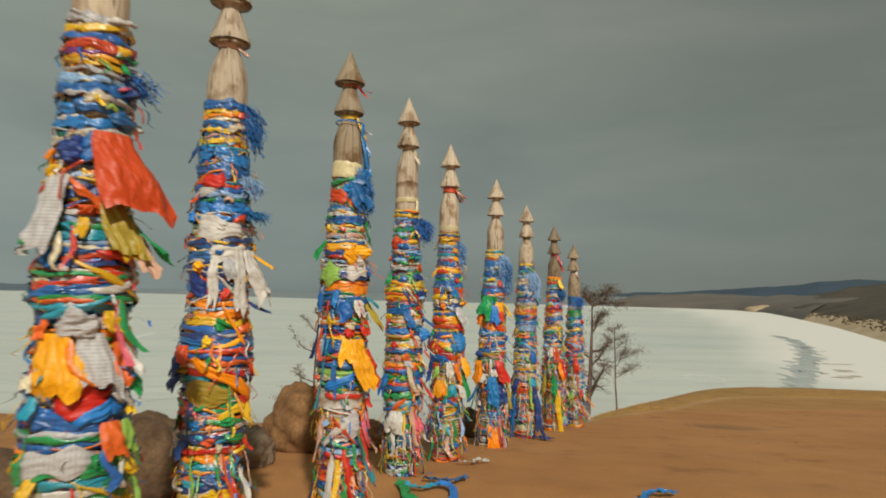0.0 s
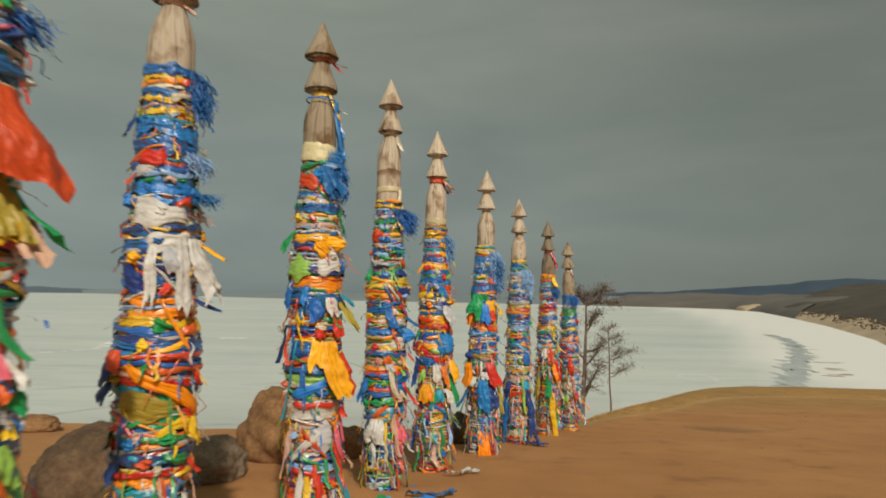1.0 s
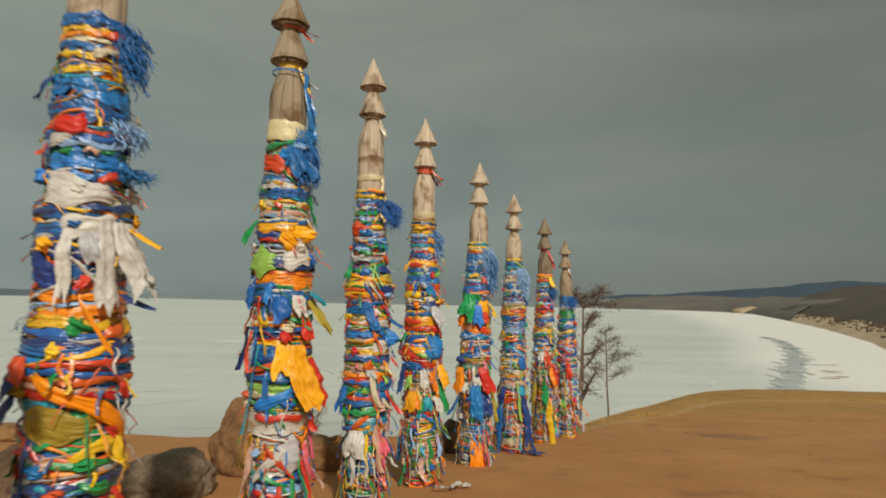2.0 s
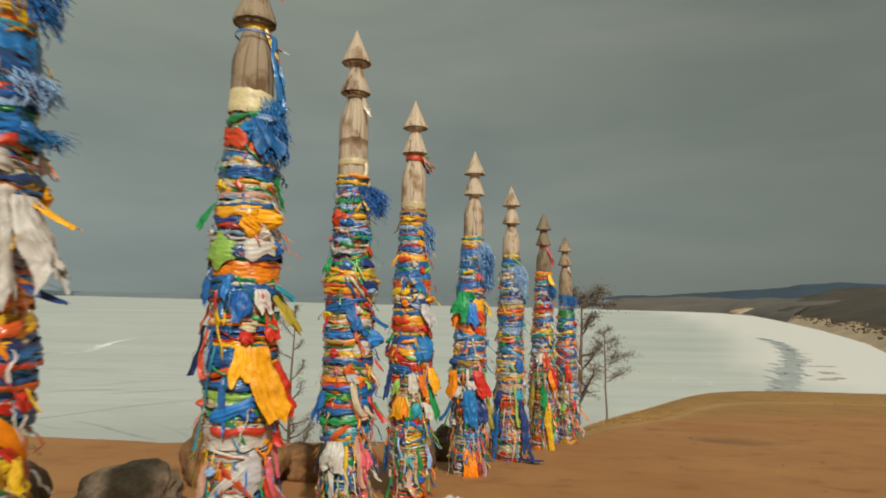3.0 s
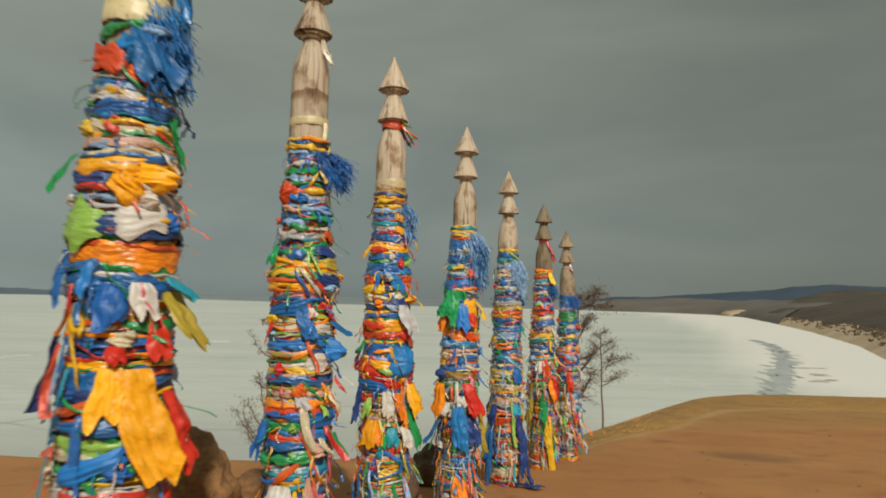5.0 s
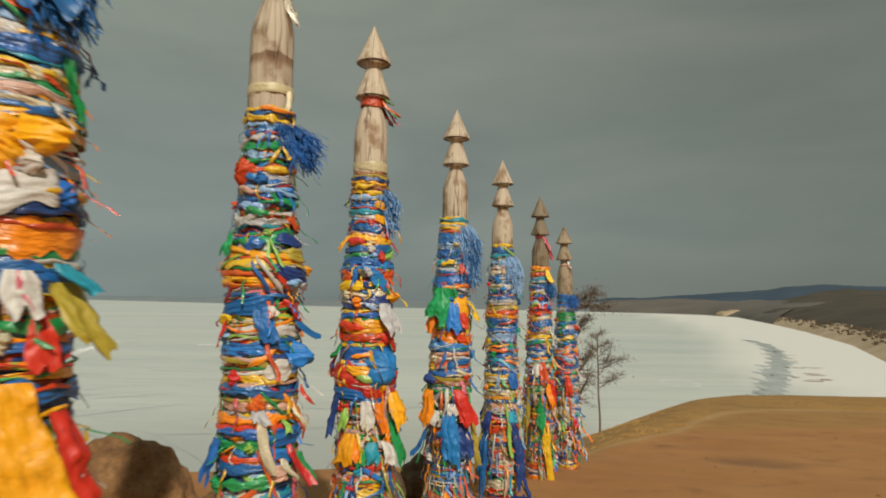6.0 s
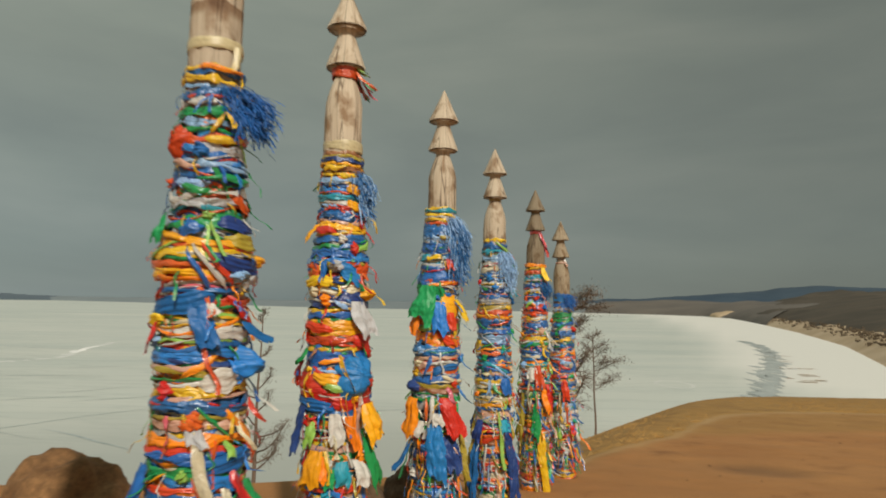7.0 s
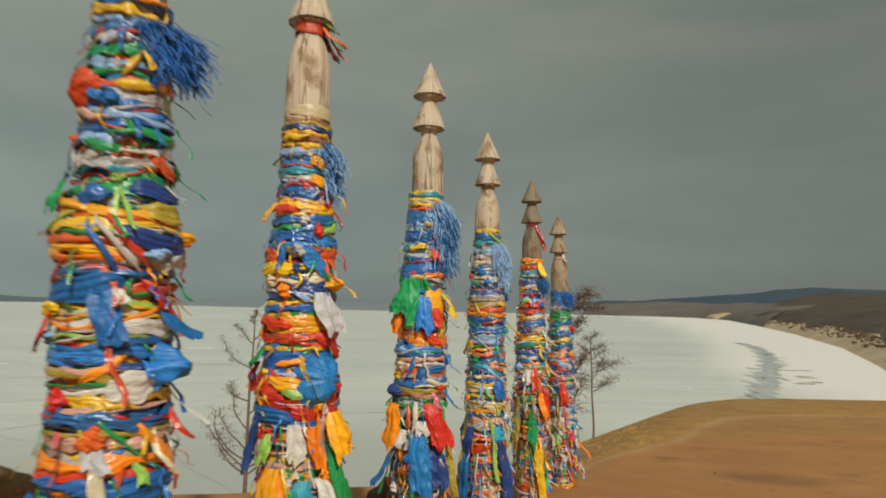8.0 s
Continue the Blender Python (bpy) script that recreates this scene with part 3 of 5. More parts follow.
def build_scrub():
    """Low bushes on the dunes."""
    rng = random.Random(3)
    verts, faces = [], []
    for _ in range(900):
        i = rng.randint(10, 160)
        x, y = near_shore[i]
        d = Vector((x + 400, y + 100)).normalized()
        inland = abs(rng.gauss(0, 1)) * 22 + rng.uniform(14, 40)
        cx, cy = x + d.x * inland, y + d.y * inland
        z = LAKE + np.interp(inland, (0, 10, 35, 60), (0, 2.5, 7.5, 10))
        r = rng.uniform(0.7, 1.9)
        for _ in range(5):
            k = len(verts)
            ox, oy, oz, rr = rng.gauss(0, r * .6), rng.gauss(0, r * .6), rng.uniform(0, r * .7), r * rng.uniform(.35, .7)
            for p in ((0, 0, 1), (1, 0, 0), (0, 1, 0), (-1, 0, 0), (0, -1, 0), (0, 0, -1)):
                verts.append((cx + ox + rr * p[0] * rng.uniform(.6, 1.3), cy + oy + rr * p[1] * rng.uniform(.6, 1.3), z + oz + rr * p[2]))
            faces += [(k, k + 1, k + 2), (k, k + 2, k + 3), (k, k + 3, k + 4), (k, k + 4, k + 1), (k + 5, k + 2, k + 1), (k + 5, k + 3, k + 2), (k + 5, k + 4, k + 3), (k + 5, k + 1, k + 4)]
    tagged(new("dune_scrub", mesh_from("dune_scrub", verts, faces, BUSH, smooth=False)), "dark leafless bushes scattered over sand dunes", "bushes", kind="stuff")


build_scrub()


# ---- rocks ----
def rock(name, label, mat, x, y, size, seed, sink=0.12, turn=0.0, squash=0.0):
    """A weathered boulder: a noisy, partly flattened ball, standing in the ground."""
    bm = bmesh.new()
    bmesh.ops.create_icosphere(bm, subdivisions=5, radius=1.0)
    for v in bm.verts:
        p = v.co.copy()
        n1 = noise.fractal(p * 1.1 + Vector((seed, 0, 0)), 1.0, 2.0, 3)
        cell = noise.voronoi(p * 1.3 + Vector((0, seed, 0)))[0]
        n2 = noise.fractal(p * 5 + Vector((0, 0, seed)), 0.8, 2.0, 4)
        v.co = p * (0.92 + 0.20 * n1 + 0.16 * (cell[1] - cell[0]) + 0.035 * n2)
        v.co.z = max(v.co.z, -0.8)
        if squash:
            v.co.z = min(v.co.z, squash + 0.15 * (v.co.z - squash)) if v.co.z > squash else v.co.z
    bmesh.ops.scale(bm, vec=size, verts=bm.verts)
    bmesh.ops.rotate(bm, cent=(0, 0, 0), matrix=Matrix.Rotation(turn, 3, "Z"), verts=bm.verts)
    me = bpy.data.meshes.new(name)
    bm.to_mesh(me)
    bm.free()
    me.materials.append(mat)
    me.polygons.foreach_set("use_smooth", [True] * len(me.polygons))
    ob = new(name, me)
    ob.location = (x, y, float(ground_z(np.array(x), np.array(y))) + size[2] * (0.8 - sink))
    return tagged(ob, label, "rock")


rock("boulder", "upright ochre-brown boulder standing behind the poles", ROCK_WARM, -1.56, 6.85, (0.46, 0.36, 0.45), 2.3, 0.18)
rock("boulder", "low grey-brown lichened boulder on bare earth", ROCK_GREY, -1.83, 5.75, (0.36, 0.32, 0.212), 5.1, 0.2, 0.5)
rock("boulder", "brown weathered boulder beside the ribboned poles", ROCK_BROWN, -2.15, 4.75, (0.40, 0.40, 0.38), 8.4, 0.2)
rock("boulder", "broad brown boulder half sunk in earth", ROCK_BROWN, -2.84, 4.3, (0.42, 0.38, 0.275), 3.7, 0.2, 1.0)
rock("stone", "small flat ochre stone by the slope's lip", ROCK_WARM, -1.02, 7.35, (0.32, 0.27, 0.205), 6.6, 0.2, 0.3)
rock("stone", "small ochre stone lying at the cliff edge", ROCK_WARM, -5.5, 8.5, (0.34, 0.26, 0.14), 1.9, 0.2)
rock("boulder", "brown boulder standing close behind a ribboned pole", ROCK_BROWN, 0.15, 8.9, (0.22, 0.22, 0.235), 4.2, 0.2, 0.8)
rock("boulder", "dark brown boulder hidden behind hanging ribbons", ROCK_BROWN, -0.12, 8.0, (0.21, 0.22, 0.30), 7.7, 0.2, 0.2)


# ---- ribboned poles ----
PROFILE = [(0, .003), (.015, .010), (.05, .026), (.11, .054), (.17, .082), (.205, .100), (.218, .106), (.226, .105), (.226, .105), (.231, .058), (.231, .058), (.240, .048), (.262, .047), (.30, .060),
           (.35, .078), (.40, .098), (.420, .105), (.429, .104), (.429, .104), (.434, .058), (.434, .058), (.444, .050), (.470, .051), (.52, .072), (.57, .088), (.62, .099), (.70, .101), (.80, .101), (.95, .101)]


def build_shaft(parent, height, seed, k, wood):
    n = 28
    prof = [(d * 1.07, r) for d, r in PROFILE] + [(1.5, .103), (2.4, .108), (height + 0.25, .112)]
    verts, uvs = [], []
    for i in range(n + 1):
        a = 2 * math.pi * i / n
        for d, r in prof:
            facet = 0.93 + 0.07 * abs(math.cos(4 * a + seed)) if d > 0.47 else 1.0
            chip = 1 + 0.035 * noise.noise(Vector((3 * math.cos(a), 3 * math.sin(a), d * 9 + seed)))
            rr = r * k * facet * chip
            lean = 0.012 * noise.noise(Vector((d * 1.5, seed, 0)))
            verts.append((rr * math.cos(a) + lean, rr * math.sin(a), height - d))
            uvs.append((a * 0.1, d))
    return child("shaft", mesh_from("shaft", verts, grid_faces(n + 1, len(prof)), wood, np.array(uvs)), parent, "weathered carved wood, tiered point at the top")


class Wrap:
    """The body of wound cloth on one pole: heights run downwards from where the cloth begins."""

    def __init__(self, parent, height, top, seed, front, swell):
        self.parent, self.height, self.top, self.seed, self.front, self.swell = parent, height, top, seed, front, swell
        self.length, self.fixed, self.bulges = height - top, None, BULGES[seed - 1]
        self.rng = random.Random(seed * 101 + 7)

    def radius(self, d):
        if self.fixed:
            return self.fixed
        bulge = sum(h * math.exp(-((d - c) / w) ** 2) for c, w, h in self.bulges)
        base = np.interp(d, (-0.1, 0.0, 0.12, 0.35, 0.8, 1.4, 2.0, 2.6), (.090, .094, .099, .111, .136, .150, .146, .140))
        return float(base) * self.swell + bulge + (0.010 * wave(d * 7, self.seed) + 0.006 * wave(d * 19, self.seed + 3)) * min(1.0, max(0.0, d) * 5)

    def place(self, d, turn, out):
        """A point at a depth below the cloth's top, turned from the front, out from the core."""
        a = self.front + turn
        r = self.radius(d) + out
        return Vector((r * math.cos(a), r * math.sin(a), self.height - self.top - d))

    def core(self):
        n, rows = 36, np.linspace(-0.01, self.length - 0.02, 70)
        verts, uvs = [], []
        for i in range(n + 1):
            for d in rows:
                a = self.front + math.pi + 2 * math.pi * i / n
                r = self.radius(d) - 0.012 + 0.004 * wave(d * 40 + math.sin(a) * 2, self.seed)
                verts.append((r * math.cos(a), r * math.sin(a), self.height - self.top - d))
                uvs.append((a * 0.14, d))
        # Dark blue stands in for the shade in gaps between the ribbons.
        child("inner_wrapping", mesh_from("inner_wrapping", verts, grid_faces(n + 1, len(rows)), CLOTH["D"], np.array(uvs)), self.parent)

    def band(self, d, key, width, tilt=0.0, layer=0.006, phase=None, rough=1.0, steady=1.0):
        """A ribbon wound once round, gathered and pleated."""
        rng = self.rng
        n, m = (64, 12) if width > 0.05 else ((56, 9) if width > 0.03 else (48, 5))
        s, phase = rng.uniform(0, 99), rng.uniform(-math.pi, math.pi) if phase is None else phase
        verts, uvs = [], []
        gather, fan = rng.uniform(-math.pi, math.pi), rng.uniform(0, .010) * rough
        for i in range(n + 1):
            a = math.pi + 2 * math.pi * i / n
            ring = Vector((math.cos(a), math.sin(a)))
            mid = d - tilt * math.sin(a - phase) + rough * steady * (0.016 * noise.noise(Vector((ring.x * 1.7, ring.y * 1.7, s))) + 0.003 * noise.noise(Vector((ring.x * 5, ring.y * 5, s))))
            wid = width * max(0.25, 0.92 + 0.95 * rough * noise.noise(Vector((ring.x * 3.0, ring.y * 3.0, s + 9)))) * (0.62 + 0.38 * min(1, abs(math.atan2(math.sin(a - gather), math.cos(a - gather))) / 0.7))
            for j in range(m):
                v = j / (m - 1) - 0.5
                dd = mid + v * wid
                pleat = noise.noise(Vector((ring.x * 1.6 + s, ring.y * 1.6, v * width * 95))) + 0.7 * noise.noise(Vector((ring.x * 5 + s, ring.y * 5, v * wid * 60)))
                out = layer + 0.0012 * (1 - 4 * v * v) - (0.002 if abs(v) > 0.49 else 0) + min(0.008, 0.14 * width) * rough * pleat + 0.009 * rough * noise.noise(Vector((ring.x * 3.6, ring.y * 3.6, s + 30))) + fan * v * math.sin(3 * a + s) + 0.006 * rough * noise.noise(Vector((ring.x * 4.5 + v * wid * 22, ring.y * 4.5, dd * 22 + s)))
                verts.append(self.place(dd, a, out))
                uvs.append((a * 0.14, dd))
        return child("ribbon", mesh_from("ribbon", verts, grid_faces(n + 1, m), CLOTH[key], np.array(uvs)), self.parent)

    def arc(self, d, turn, span, key, width, slant, layer=0.014):
        """A strip laid slantwise over part of the wrapping, its ends tucked in."""
        n, m, s = max(10, int(span * 14)), 5 if width < .04 else 15, self.rng.uniform(0, 99)
        verts, uvs = [], []
        for i in range(n):
            f = i / (n - 1)
            a = turn + span * (f - 0.5)
            mid = d + slant * (f - 0.5) + 0.012 * wave(f * 3 + s, 1.0)
            wid = width * (0.35 + 0.65 * math.sin(math.pi * f) ** 0.6) * (1 + 0.35 * wave(f * 4 + s, 3.0))
            for j in range(m):
                v = j / (m - 1) - 0.5
                pleat = noise.noise(Vector((f * 3 + s, v * wid * 80, 1.0)))
                out = layer * min(1, 6 * f, 6 * (1 - f)) + 0.006 * (1 - 4 * v * v) + 0.008 * pleat
                verts.append(self.place(mid + v * wid, a, out))
                uvs.append((a * 0.14, v * wid))
        return child("ribbon", mesh_from("ribbon", verts, grid_faces(n, m), (SOFT if width > .045 else CLOTH)[key], np.array(uvs)), self.parent)

    def chaos(self, palette, start, arcs, puffs):
        """Slanting strips and small crumpled scraps all over."""
        rng = self.rng
        for _ in range(arcs):
            d = start + (self.length - 0.15 - start) * rng.random()
            self.arc(d, rng.uniform(-2.2, 2.2), rng.uniform(0.7, 2.4), rng.choice(palette), rng.choice((.012, .018, .026, .038)), rng.gauss(0, 0.12), rng.uniform(.010, .026))
        for _ in range(puffs):
            d = start + (self.length - 0.2 - start) * rng.random()
            self.puff(d, rng.uniform(-1.9, 1.9), rng.choice(palette), rng.uniform(.03, .075), rng.uniform(.03, .06), max(0, rng.gauss(.0, .015)))

    def roll(self, d, turn, length, radius):
        """A small white paper roll stuck in among the ribbons, pointing out."""
        a, verts, faces = self.front + turn, [], []
        ahead, side, base = Vector((math.cos(a), math.sin(a), -0.05)), Vector((-math.sin(a), math.cos(a), 0)), self.place(d, turn, 0.0)
        for f, r in ((0, 1), (.97, 1), (1, .9), (1, .62), (.8, .6)):
            for q in range(14):
                b = 2 * math.pi * q / 14
                verts.append(base + ahead * length * f + (side * math.cos(b) + Vector((0, 0, math.sin(b)))) * radius * r)
        for i in range(4):
            faces += [(i * 14 + q, i * 14 + (q + 1) % 14, (i + 1) * 14 + (q + 1) % 14, (i + 1) * 14 + q) for q in range(14)]
        child("paper_roll", mesh_from("paper_roll", verts, faces, SNOW), self.parent, "small white paper roll")

    def cords(self, palette, start, count):
        """Thin twisted ribbons crossing the rest at all slants."""
        rng = self.rng
        for _ in range(count):
            self.band(start + (self.length - 0.1 - start) * rng.random(), rng.choice(palette), rng.uniform(.006, .013), rng.gauss(0, .035), rng.uniform(.013, .021))

    def tie(self, drop, key, radius, width, tails, blow=0.05, length=0.12):
        """A ribbon tied round bare wood, drop metres below the tip, with its ends to the right."""
        d = drop - self.top
        self.fixed = radius
        self.band(d, key[0], width, 0.004, 0.004, rough=0.15)
        for k in range(tails):
            self.tail(d, 0.9 + 0.25 * k, key[k % len(key)], 0.026, length * self.rng.uniform(.7, 1.2), blow * self.rng.uniform(.4, 1.2), 0.02)
        self.fixed = None

    def tail(self, d, turn, key, width, length, blow=0.0, spread=0.03, name="streamer", joined=None, off=0.012):
        """A strip hanging from the wrapping; blow: how far the wind carries its end to the right."""
        rng = self.rng
        n, m = max(7, int(length / 0.035)), 4
        s = rng.uniform(0, 99)
        twist, limp = rng.uniform(-0.9, 0.9), rng.uniform(0.6, 1.3)
        verts, uvs = [], []
        right = Vector((-math.sin(self.front), math.cos(self.front), 0))
        for i in range(n):
            f = i / (n - 1)
            fall = length * f * (1 - 0.35 * min(1, blow / max(length, .01)) * f) if joined is None else length * f ** 1.45
            swing = turn + 0.22 * wave(f * 1.6 + s, 1.0) * f
            out = off + spread * f ** 0.8 + 0.02 * wave(f * 3 + s, 2.0) * f
            dd = min(d + fall, self.length + 0.0)
            over = max(0.0, d + fall - self.length)
            c = self.place(dd, swing, max(0.008, out) + over * limp)
            c.z += 0.006 + 0.012 * abs(wave(i * 1.1, s)) if over else 0.0
            c += right * blow * (f ** 1.4 if joined is None else f ** 0.75)
            if joined is not None:
                c += Vector((wave(f * 2.5 + s, 11), wave(f * 2.5 + s, 12), wave(f * 2.5 + s, 13))) * 0.022 * f
            a = self.front + swing
            radial, side = Vector((math.cos(a), math.sin(a), 0)), Vector((-math.sin(a), math.cos(a), 0))
            turnw = twist * f * 2.0 + 0.7 * wave(f * 2.2 + s, 4.0)
            across = side * math.cos(turnw) + radial * abs(math.sin(turnw)) * (0.8 if not over else 0.2)
            wid = width * (0.45 + 0.55 * min(1, f * 5)) * (1 + 0.25 * wave(f * 4 + s, 6.0))
            for j in range(m):
                v = j / (m - 1) - 0.5
                curl = radial * (0.22 * width * math.cos(v * 5 + 3 * wave(f + s, 3.0)))
                verts.append(c + across * wid * v + curl)
                uvs.append((d + length * f, v * width))
        faces = grid_faces(n, m)
        if joined is not None:
            k = len(joined[0])
            joined[0].extend(verts), joined[1].extend([tuple(q + k for q in f) for f in faces]), joined[2].extend(uvs)
            return None
        return child(name, mesh_from(name, verts, faces, CLOTH[key], np.array(uvs)), self.parent)

    def cloth(self, d, turn, key, width, length, blow=0.0, spread=0.02, top=0.45, lift=0.022):
        """A cloth tied by its gathered top edge, its folds fanning out from the tie to a ragged hem."""
        rng = self.rng
        n, m = max(9, int(length / 0.014)), max(13, int(width / 0.0055))
        s, skew, point = rng.uniform(0, 99), rng.uniform(-0.25, 0.35), rng.uniform(-0.05, 0.2)
        right = Vector((-math.sin(self.front), math.cos(self.front), 0))
        billow, free = rng.uniform(.2, 1.0) * min(.04, width * 0.22), rng.uniform(.3, .6) + (.3 if width > .19 else 0)
        pleats, depth = (max(2.0, width / 0.034), 0.005 + 0.07 * min(0.12, width)) if width < .19 else (2.6, 0.018)
        verts, uvs = [], []
        for i in range(n):
            f = i / (n - 1)
            wid = width * (top + (1 - top) * min(1, f * 1.9) ** 0.7) * (1 - point * max(0, f - 0.5) / 0.5)
            centre = turn + 0.12 * wave(f * 1.5 + s, 5.0) * f
            side = Vector((-math.sin(self.front + centre), math.cos(self.front + centre), 0))
            for j in range(m):
                v = j / (m - 1) - 0.5
                hem = 1 + skew * v * 0.7 + 0.20 * wave(v * 3.2 + s, 2.5) + (0.02 * wave(v * width * 260 + s, 4.5) if i == n - 1 else 0.0)
                dd = min(d + length * f * hem * (1 - 0.2 * min(1, abs(blow) / length) * f), self.length - 0.01)
                drift = v * pleats + 0.5 * noise.noise(Vector((f * 2.2, s, v * 2)))
                fold = 1 - 2.6 * abs(noise.noise(Vector((drift + s, f * 0.7, s)))) + 0.5 * noise.noise(Vector((drift * 2.3 + s, f * 1.6, s + 5)))
                crumple = noise.noise(Vector((v * width * 36 + s, f * length * 30, 4.0))) + 0.6 * noise.noise(Vector((v * width * 85 + s, f * length * 60, 7.0)))
                out = lift + spread * f + billow * math.sin(math.pi * min(1, f * 1.05)) * (1 - 4 * v * v) + depth * fold * (0.45 + 0.55 * f) + 0.0095 * crumple
                out = max(0.010, out)
                wrapped, flat = self.place(dd, centre + v * wid / 0.165, out), self.place(dd, centre, out) + side * v * wid
                shear = 0.012 * noise.noise(Vector((f * length * 11, s, v)))
                verts.append(wrapped.lerp(flat, free * f) + right * (blow * f ** 1.2 + shear))
                uvs.append((dd, v * wid))
        return child("cloth", mesh_from("cloth", verts, grid_faces(n, m), SOFT[key], np.array(uvs)), self.parent, WORD[key] + " cloth tied on and hanging in folds")

    def puff(self, d, turn, key, width, length, blow=0.0):
        """A crumpled bunch of cloth tucked under the ribbons, all folds and corners."""
        rng = self.rng
        n, m, s = 40, 12, rng.uniform(0, 99)
        depth = min(0.020, 0.16 * width) + 0.12 * abs(blow)
        slope = rng.uniform(-0.8, 0.8)
        right = Vector((-math.sin(self.front), math.cos(self.front), 0))
        verts, uvs, faces = [], [], []
        for i in range(n):
            a = 2 * math.pi * i / n
            rim = 0.95 + 0.55 * noise.noise(Vector((1.3 * math.cos(a), 1.3 * math.sin(a), s))) + 0.35 * noise.noise(Vector((3.5 * math.cos(a), 3.5 * math.sin(a), s)))
            for j in range(m):
                r = 1 - j / (m - 1)
                u, v = rim * r * math.cos(a) * width * 0.60, rim * r * math.sin(a) * length * 0.64
                lie = v + slope * u
                fold = 1 - 2.8 * abs(noise.noise(Vector((u * 14 + s, lie * 46, s)))) + 0.6 * noise.noise(Vector((u * 30 + s, lie * 95, s + 4)))
                out = 0.006 + 0.010 * min(1, 4 * (1 - r)) + depth * (1 - r * r) + 0.011 * fold * min(1, 0.25 + 3 * (1 - r))
                verts.append(self.place(d + length * 0.5 + v, turn + u / 0.17, max(0.002, out + 0.010)) + right * blow * 0.7 * (1 - r * r))
                uvs.append((v, u))
        for i in range(n):
            k = (i + 1) % n
            faces += [(i * m + j, i * m + j + 1, k * m + j + 1, k * m + j) for j in range(m - 1)]
        return child("cloth", mesh_from("cloth", verts, faces, SOFT[key], np.array(uvs)), self.parent, WORD[key] + " cloth tucked in as a crumpled bunch")

    def knot(self, d, turn, key, size):
        """A lump of knotted cloth."""
        bm = bmesh.new()
        bmesh.ops.create_icosphere(bm, subdivisions=3, radius=size)
        s = self.rng.uniform(0, 99)
        for v in bm.verts:
            p = v.co / size
            v.co *= 0.8 + 0.5 * noise.noise(p * 1.6 + Vector((s, 0, 0))) + 0.25 * noise.noise(p * 4.5 + Vector((0, s, 0)))
            v.co.z *= 0.75
        me = bpy.data.meshes.new("knot")
        uv = bm.loops.layers.uv.new("UVMap")
        for f in bm.faces:
            f.smooth = True
            for lo in f.loops:
                lo[uv].uv = (lo.vert.co.x + lo.vert.co.y, lo.vert.co.z)
        bm.to_mesh(me)
        bm.free()
        me.materials.append(CLOTH[key])
        ob = child("knot", me, self.parent)
        ob.location = self.place(d, turn, size * 0.45)
        return ob

    def tassel(self, d, turn, key, length, count, blow, width=0.018, label=""):
        """A bunch of frayed strips from one tie, blown to the right."""
        data = ([], [], [])
        for _ in range(int(count * 8)):
            f = self.rng.random() ** 1.5
            self.tail(d + length * 0.6 * f, turn + self.rng.gauss(0, 0.30), key, width * self.rng.uniform(.14, .40), length * self.rng.uniform(.22, .55), blow * self.rng.uniform(.05, 1.0) * (1 - 0.4 * f), 0.035, joined=data)
        return child("tassel", mesh_from("tassel", data[0], data[1], SOFT[key], np.array(data[2])), self.parent, label or "frayed bunch of " + WORD[key] + " strips")

    def fray(self):
        """Thin loose ends that stand off all over, gathered by colour."""
        rng = self.rng
        for key in "BbWYRGO":
            data = ([], [], [])
            for _ in range(15):
                d = 0.08 + (self.length - 0.25) * rng.random()
                self.tail(d, rng.uniform(-2.4, 2.4), key, rng.uniform(.006, .014), rng.uniform(.04, .10), rng.gauss(.012, .02), rng.uniform(.02, .05), joined=data)
            tagged(child("loose_end", mesh_from("loose_end", data[0], data[1], CLOTH[key], np.array(data[2])), self.parent), kind="stuff")

    def fill(self, palette, start, dense=1.0):
        rng = self.rng
        d = start
        while d < self.length - 0.03:
            wide = rng.choice((.014, .020, .026, .034, .044, .060))
            if d > 1.35:
                wide *= 0.85
            self.band(d, rng.choice(palette), wide, rng.gauss(0, 0.026) if rng.random() < .7 else rng.gauss(0, .065), rng.uniform(-.007, .003), rough=1.0)
            d += wide * rng.uniform(0.40, 0.65) / dense

    def hang(self, palette, start, count, short=0.14, long=0.5, widths=(.010, .014, .018, .026, .036)):
        rng = self.rng
        for i in range(count):
            d = start + (self.length - 0.25 - start) * rng.random() ** 0.8
            turn = rng.uniform(-math.pi, math.pi) if rng.random() < .35 else rng.uniform(-1.8, 1.8)
            length = rng.uniform(short, long)
            if d + length > self.length + 0.10:
                length = self.length + rng.uniform(-.02, .1) - d
            self.tail(d, turn, rng.choice(palette), rng.choice(widths), max(.06, length), max(0, rng.gauss(.01, .03)), rng.uniform(.015, .06))

    def knots(self, palette, start, count):
        rng = self.rng
        for i in range(count):
            d, turn, key = start + (self.length - .2 - start) * rng.random(), rng.uniform(-2, 2), rng.choice(palette)
            self.knot(d, turn, key, rng.uniform(.014, .030))
            for _ in range(2):
                self.tail(d, turn + rng.gauss(0, .1), key, rng.uniform(.012, .03), rng.uniform(.07, .2), max(0, rng.gauss(.02, .03)), .03)


